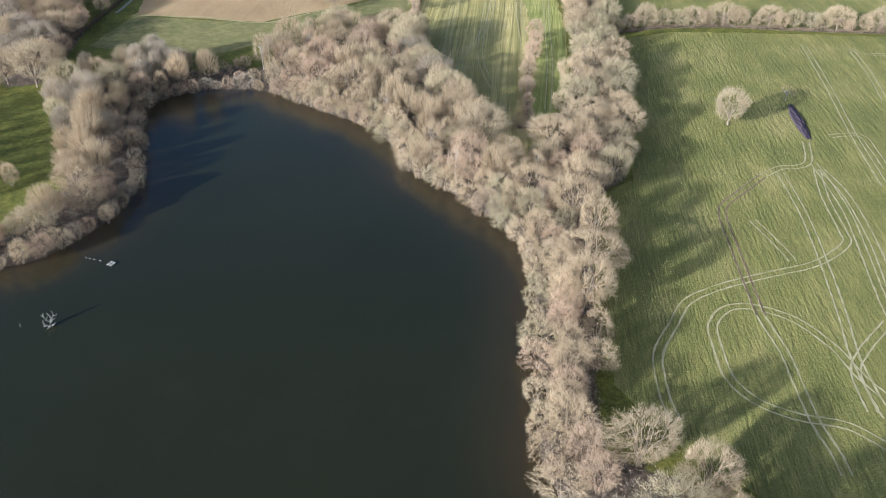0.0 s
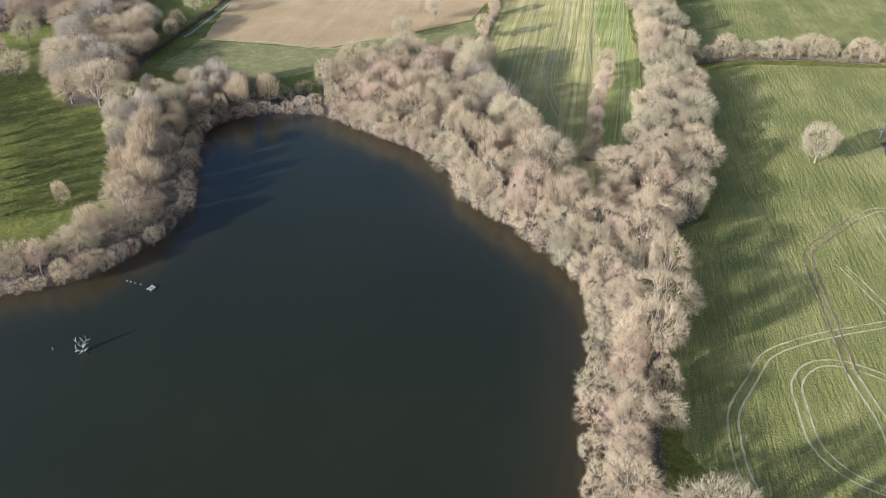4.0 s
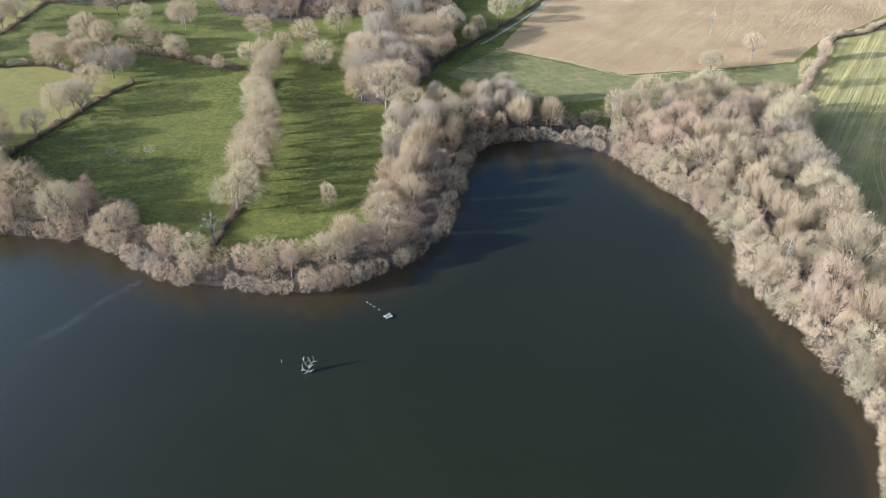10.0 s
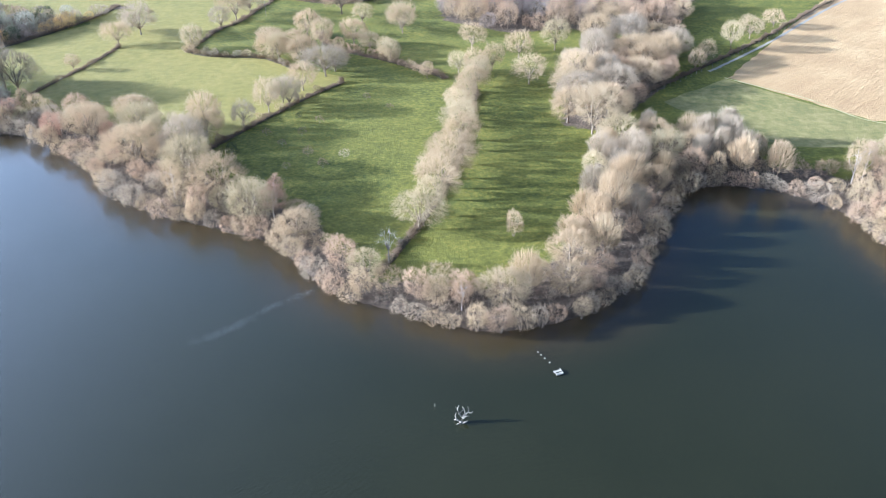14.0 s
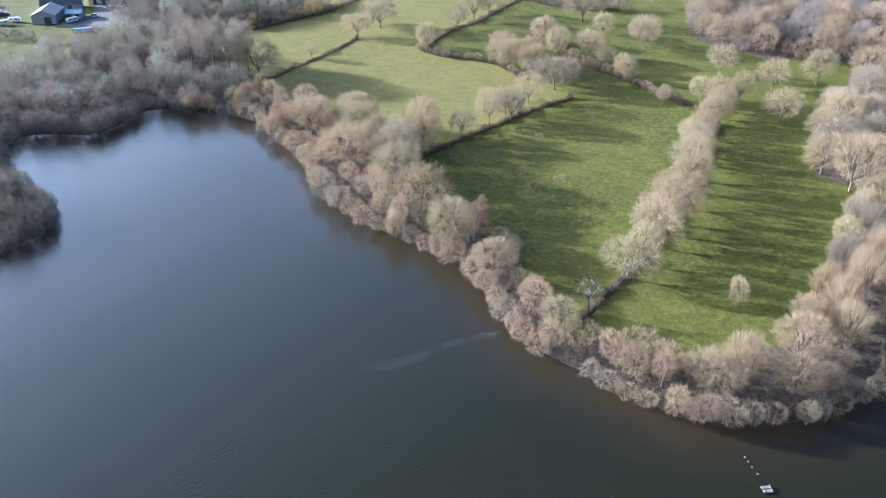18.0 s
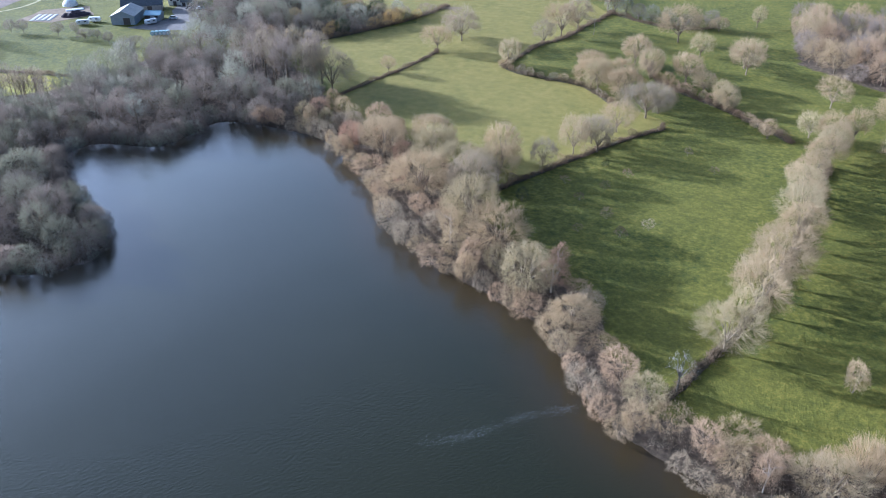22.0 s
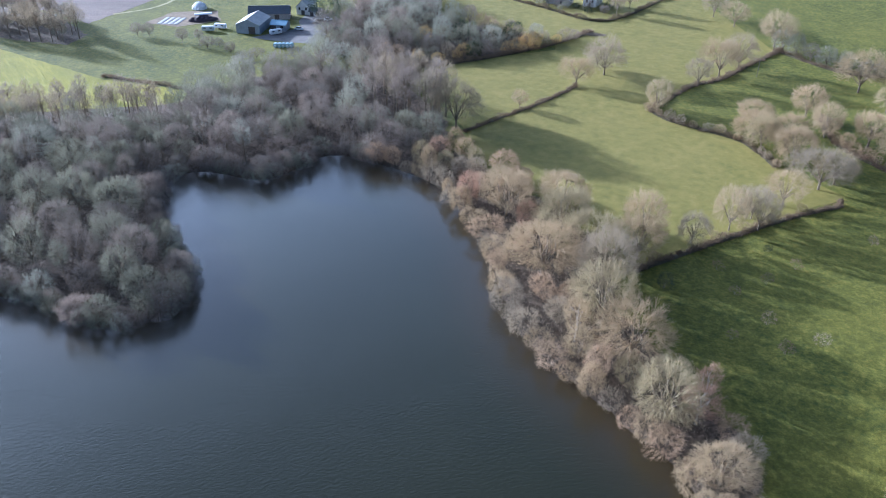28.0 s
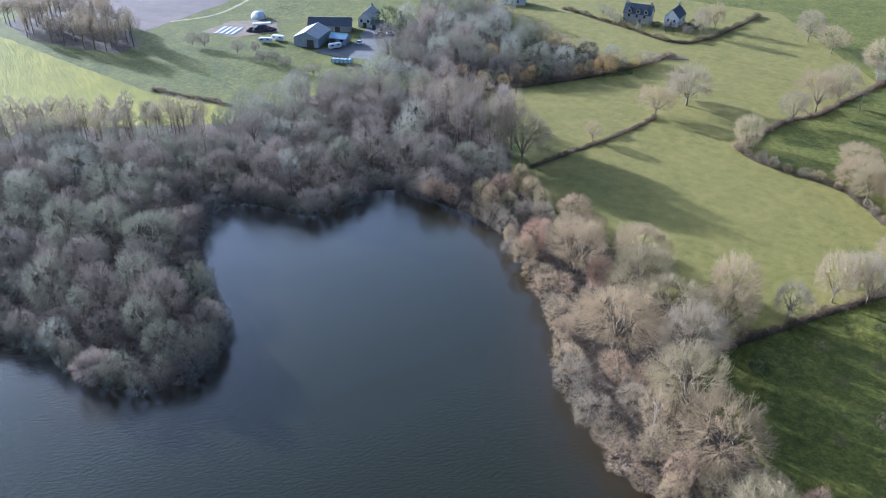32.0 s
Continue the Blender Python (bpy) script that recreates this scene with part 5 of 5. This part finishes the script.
building("house", "white cottage with slate roof beside trees", "house", -323, 478, 30, 14, 7, 3.4, 3.4, "render", "slate", None, [("s", -3, 2, 1, 1.2), ("s", 3, 2, 1, 1.2)], [("s", 0, 0, 1.1, 2.1)], [(5.8, 1)])
ym = field("farm_yard", [(-342, 346), (-326, 350), (-312, 356), (-316, 372), (-326, 388), (-340, 398), (-350, 394), (-344, 380), (-334, 372)], M["gravel"], "grey gravel farm yard", 0.1)
field("garden_plot", [(-404, 330), (-408, 352), (-392, 368), (-376, 356), (-384, 336)], M["soil"], "bare brown vegetable plot", 0.1)


def tunnel(x, y, turn, length, width, height, label, skin="white"):
    """A white hooped tunnel: cover and end panels."""
    t = new("polytunnel")
    t.matrix_world = pose(x, y, GROUND_Z, 0, 0, turn)
    b = bmesh.new()
    rows = []
    for i in range(9):
        u = -length / 2 + length * i / 8
        rows.append([b.verts.new((u, -width / 2 * math.cos(math.pi * j / 10), height * math.sin(math.pi * j / 10) * (1 if i % 2 == 0 else 0.97) - 0.05)) for j in range(11)])
    for r, s in zip(rows, rows[1:]):
        for j in range(10):
            b.faces.new((r[j], s[j], s[j + 1], r[j + 1]))
    part("cover", b, M[skin], t, "pale plastic cover")
    for i in (0, 8):
        e = bmesh.new()
        u = -length / 2 + length * i / 8
        e.faces.new([e.verts.new((u, -width / 2 * math.cos(math.pi * j / 10), height * math.sin(math.pi * j / 10) - 0.05)) for j in range(11)])
        part("end_panel", e, M[skin], t)
    return tagged(t, label, "polytunnel", "garden tunnels")


def dome_tent(x, y, radius, height):
    """A white plastic dome on hoops, with a door panel."""
    t = new("dome_greenhouse")
    t.matrix_world = pose(x, y, GROUND_Z, 0, 0, 20)
    b = bmesh.new()
    around, up = 12, 5
    rings = [[b.verts.new((radius * math.cos(math.pi / 2 * i / up) * math.cos(2 * math.pi * j / around), radius * math.cos(math.pi / 2 * i / up) * math.sin(2 * math.pi * j / around), height * math.sin(math.pi / 2 * i / up) ** 0.85 - 0.05)) for j in range(around)] for i in range(up)]
    for r, q in zip(rings, rings[1:]):
        for j in range(around):
            b.faces.new((r[j], r[(j + 1) % around], q[(j + 1) % around], q[j]))
    b.faces.new(rings[-1])
    part("cover", b, M["white"], t, "white plastic cover")
    for turn in (0, 60, 120):
        c, n = math.cos(radians(turn)), math.sin(radians(turn))
        limb(t, "hoop", [(radius * 1.02 * math.cos(a) * c, radius * 1.02 * math.cos(a) * n, height * 1.02 * max(0.0, math.sin(a)) ** 0.85) for a in np.linspace(0, math.pi, 13)], 0.05, 0.05, M["cladding"], 5)
    part("door", box((0.12, 1.3, 1.9), (radius * 0.93, 0, 0.9), 0.03), M["net"], t)
    return tagged(t, "white plastic dome greenhouse above the plot", "greenhouse")


dome_tent(-403, 365, 4.0, 3.6)
tunnel(-393, 359, 55, 9, 4.0, 0.7, "low white tunnel beside the plot")
for i in range(4):
    tunnel(-399 + i * 2.5, 338.5 + i * 1.4, 118, 12, 2.7, 0.4, "low pale cloche row on the plot", "net")


def vehicle(name, x, y, turn, length, width, height, paint, label, category):
    """A car or van: lower body, cabin with glass, four wheels."""
    v = new(name)
    v.matrix_world = pose(x, y, GROUND_Z + 0.12, 0, 0, turn)
    low = height * 0.55
    part("body", box((length, width, low), (0, 0, 0.28 + low / 2), 0.12), M[paint], v)
    cab = bmesh.new()
    bmesh.ops.create_cube(cab, size=1, matrix=Matrix.Translation((-0.05 * length, 0, 0.26 + low + height * 0.2)) @ Matrix.Diagonal((length * 0.58, width * 0.9, height * 0.42, 1)))
    for q in cab.verts:
        if q.co.z > low + height * 0.3:
            q.co.x, q.co.y = q.co.x * 0.78, q.co.y * 0.86
    c = part("cabin", cab, M["glass"], v)
    part("roof_panel", box((length * 0.42, width * 0.74, 0.06), (-0.04 * length, 0, 0.28 + low + height * 0.42), 0.02), M[paint], c)
    for sx in (-0.32, 0.32):
        for sy in (-0.47, 0.47):
            w = bmesh.new()
            bmesh.ops.create_cone(w, cap_ends=True, segments=14, radius1=0.32, radius2=0.32, depth=0.22, matrix=Matrix.Translation((sx * length, sy * width, 0.3)) @ Matrix.Rotation(radians(90), 4, "X"))
            part("wheel", w, M["tyre"], v)
    return tagged(v, label, category, "parked vehicles")


vehicle("car", -338, 388, 60, 4.3, 1.8, 1.45, "car_dark", "dark car parked in the farm yard", "car")
vehicle("car", -335, 386, 64, 4.2, 1.8, 1.45, "car_dark", "dark car parked in the farm yard", "car")
vehicle("car", -332, 390, 58, 4.3, 1.8, 1.5, "white", "white car parked in the farm yard", "car")
vehicle("car", -332, 369, 20, 4.2, 1.8, 1.45, "white", "white car parked beside the blue-roofed shed", "car")
vehicle("car", -318, 382, 100, 4.2, 1.8, 1.45, "car_dark", "dark car parked by the trees", "car")


def caravan(x, y, turn, label):
    c = new("caravan")
    c.matrix_world = pose(x, y, GROUND_Z, 0, 0, turn)
    part("body", box((6.2, 2.3, 2.2), (0, 0, 1.55), 0.35), M["white"], c)
    for a in (-1.6, 1.4):
        part("window", box((1.3, 2.36, 0.6), (a, 0, 1.9), 0.05), M["glass"], c)
    for s in (-1.08, 1.08):
        w = bmesh.new()
        bmesh.ops.create_cone(w, cap_ends=True, segments=14, radius1=0.34, radius2=0.34, depth=0.2, matrix=Matrix.Translation((0, s, 0.34)) @ Matrix.Rotation(radians(90), 4, "X"))
        part("wheel", w, M["tyre"], c)
    part("drawbar", box((1.3, 0.12, 0.12), (3.6, 0, 0.5)), M["cladding"], c)
    return tagged(c, label, "caravan", "parked caravans")


caravan(-366.5, 340.5, 40, "white caravan parked beside the plot")
caravan(-365, 347, 25, "white caravan parked beside the barn")
caravan(-336, 357, 70, "white caravan parked in front of the shed")
# wrapped bales at the wood's edge
for i in range(5):
    bale = tagged(new("wrapped_bale"), "round bale in pale blue plastic wrap", "bale", "wrapped bales")
    bale.matrix_world = pose(-321.5 + i * 1.5, 343 + i * 1.1, GROUND_Z, 0, 0, 33)
    b = bmesh.new()
    bmesh.ops.create_cone(b, cap_ends=True, segments=18, radius1=1.05, radius2=1.05, depth=2.2, matrix=Matrix.Translation((0, 0, 1.0)) @ Matrix.Rotation(radians(90), 4, "X"))
    bmesh.ops.bevel(b, geom=[e for e in b.edges if abs(e.verts[0].co.y - e.verts[1].co.y) < 0.01], offset=0.1, segments=2, affect="EDGES")
    part("wrap", b, M["blue_wrap"], bale)
    e = bmesh.new()
    bmesh.ops.create_cone(e, cap_ends=True, segments=16, radius1=0.5, radius2=0.42, depth=0.1, matrix=Matrix.Translation((0, -1.12, 1.0)) @ Matrix.Rotation(radians(90), 4, "X"))
    part("end_fold", e, M["white"], bale)
# telegraph pole and fence along the stubble
pole = tagged(new("telegraph_pole"), "pale wooden telegraph pole in the hedge", "pole")
pole.location = (-126, 440, GROUND_Z)
limb(pole, "post", [(0, 0, -0.5), (0, 0, 8)], 0.16, 0.11, M["timber"])
part("crossarm", box((1.6, 0.12, 0.12), (0, 0, 7.5), 0.01), M["timber"], pole)
post = None
for i, (x, y) in enumerate(smooth_line([(50, 315), (72, 341), (98, 371), (130, 410), (170, 464)], 4.0)):
    if post is None:
        post = tagged(new("fence_post"), "weathered wooden fence post along the track", "post", "track fence posts")
        post.location = (x, y, GROUND_Z)
        part("stake", box((0.12, 0.12, 1.5), (0, 0, 0.65), 0.015), M["timber"], post)
        part("cap", box((0.14, 0.14, 0.05), (0, 0, 1.42), 0.01), M["timber"], post)
    else:
        copy_thing(post, pose(x, y, GROUND_Z, 0, 0, i * 9))
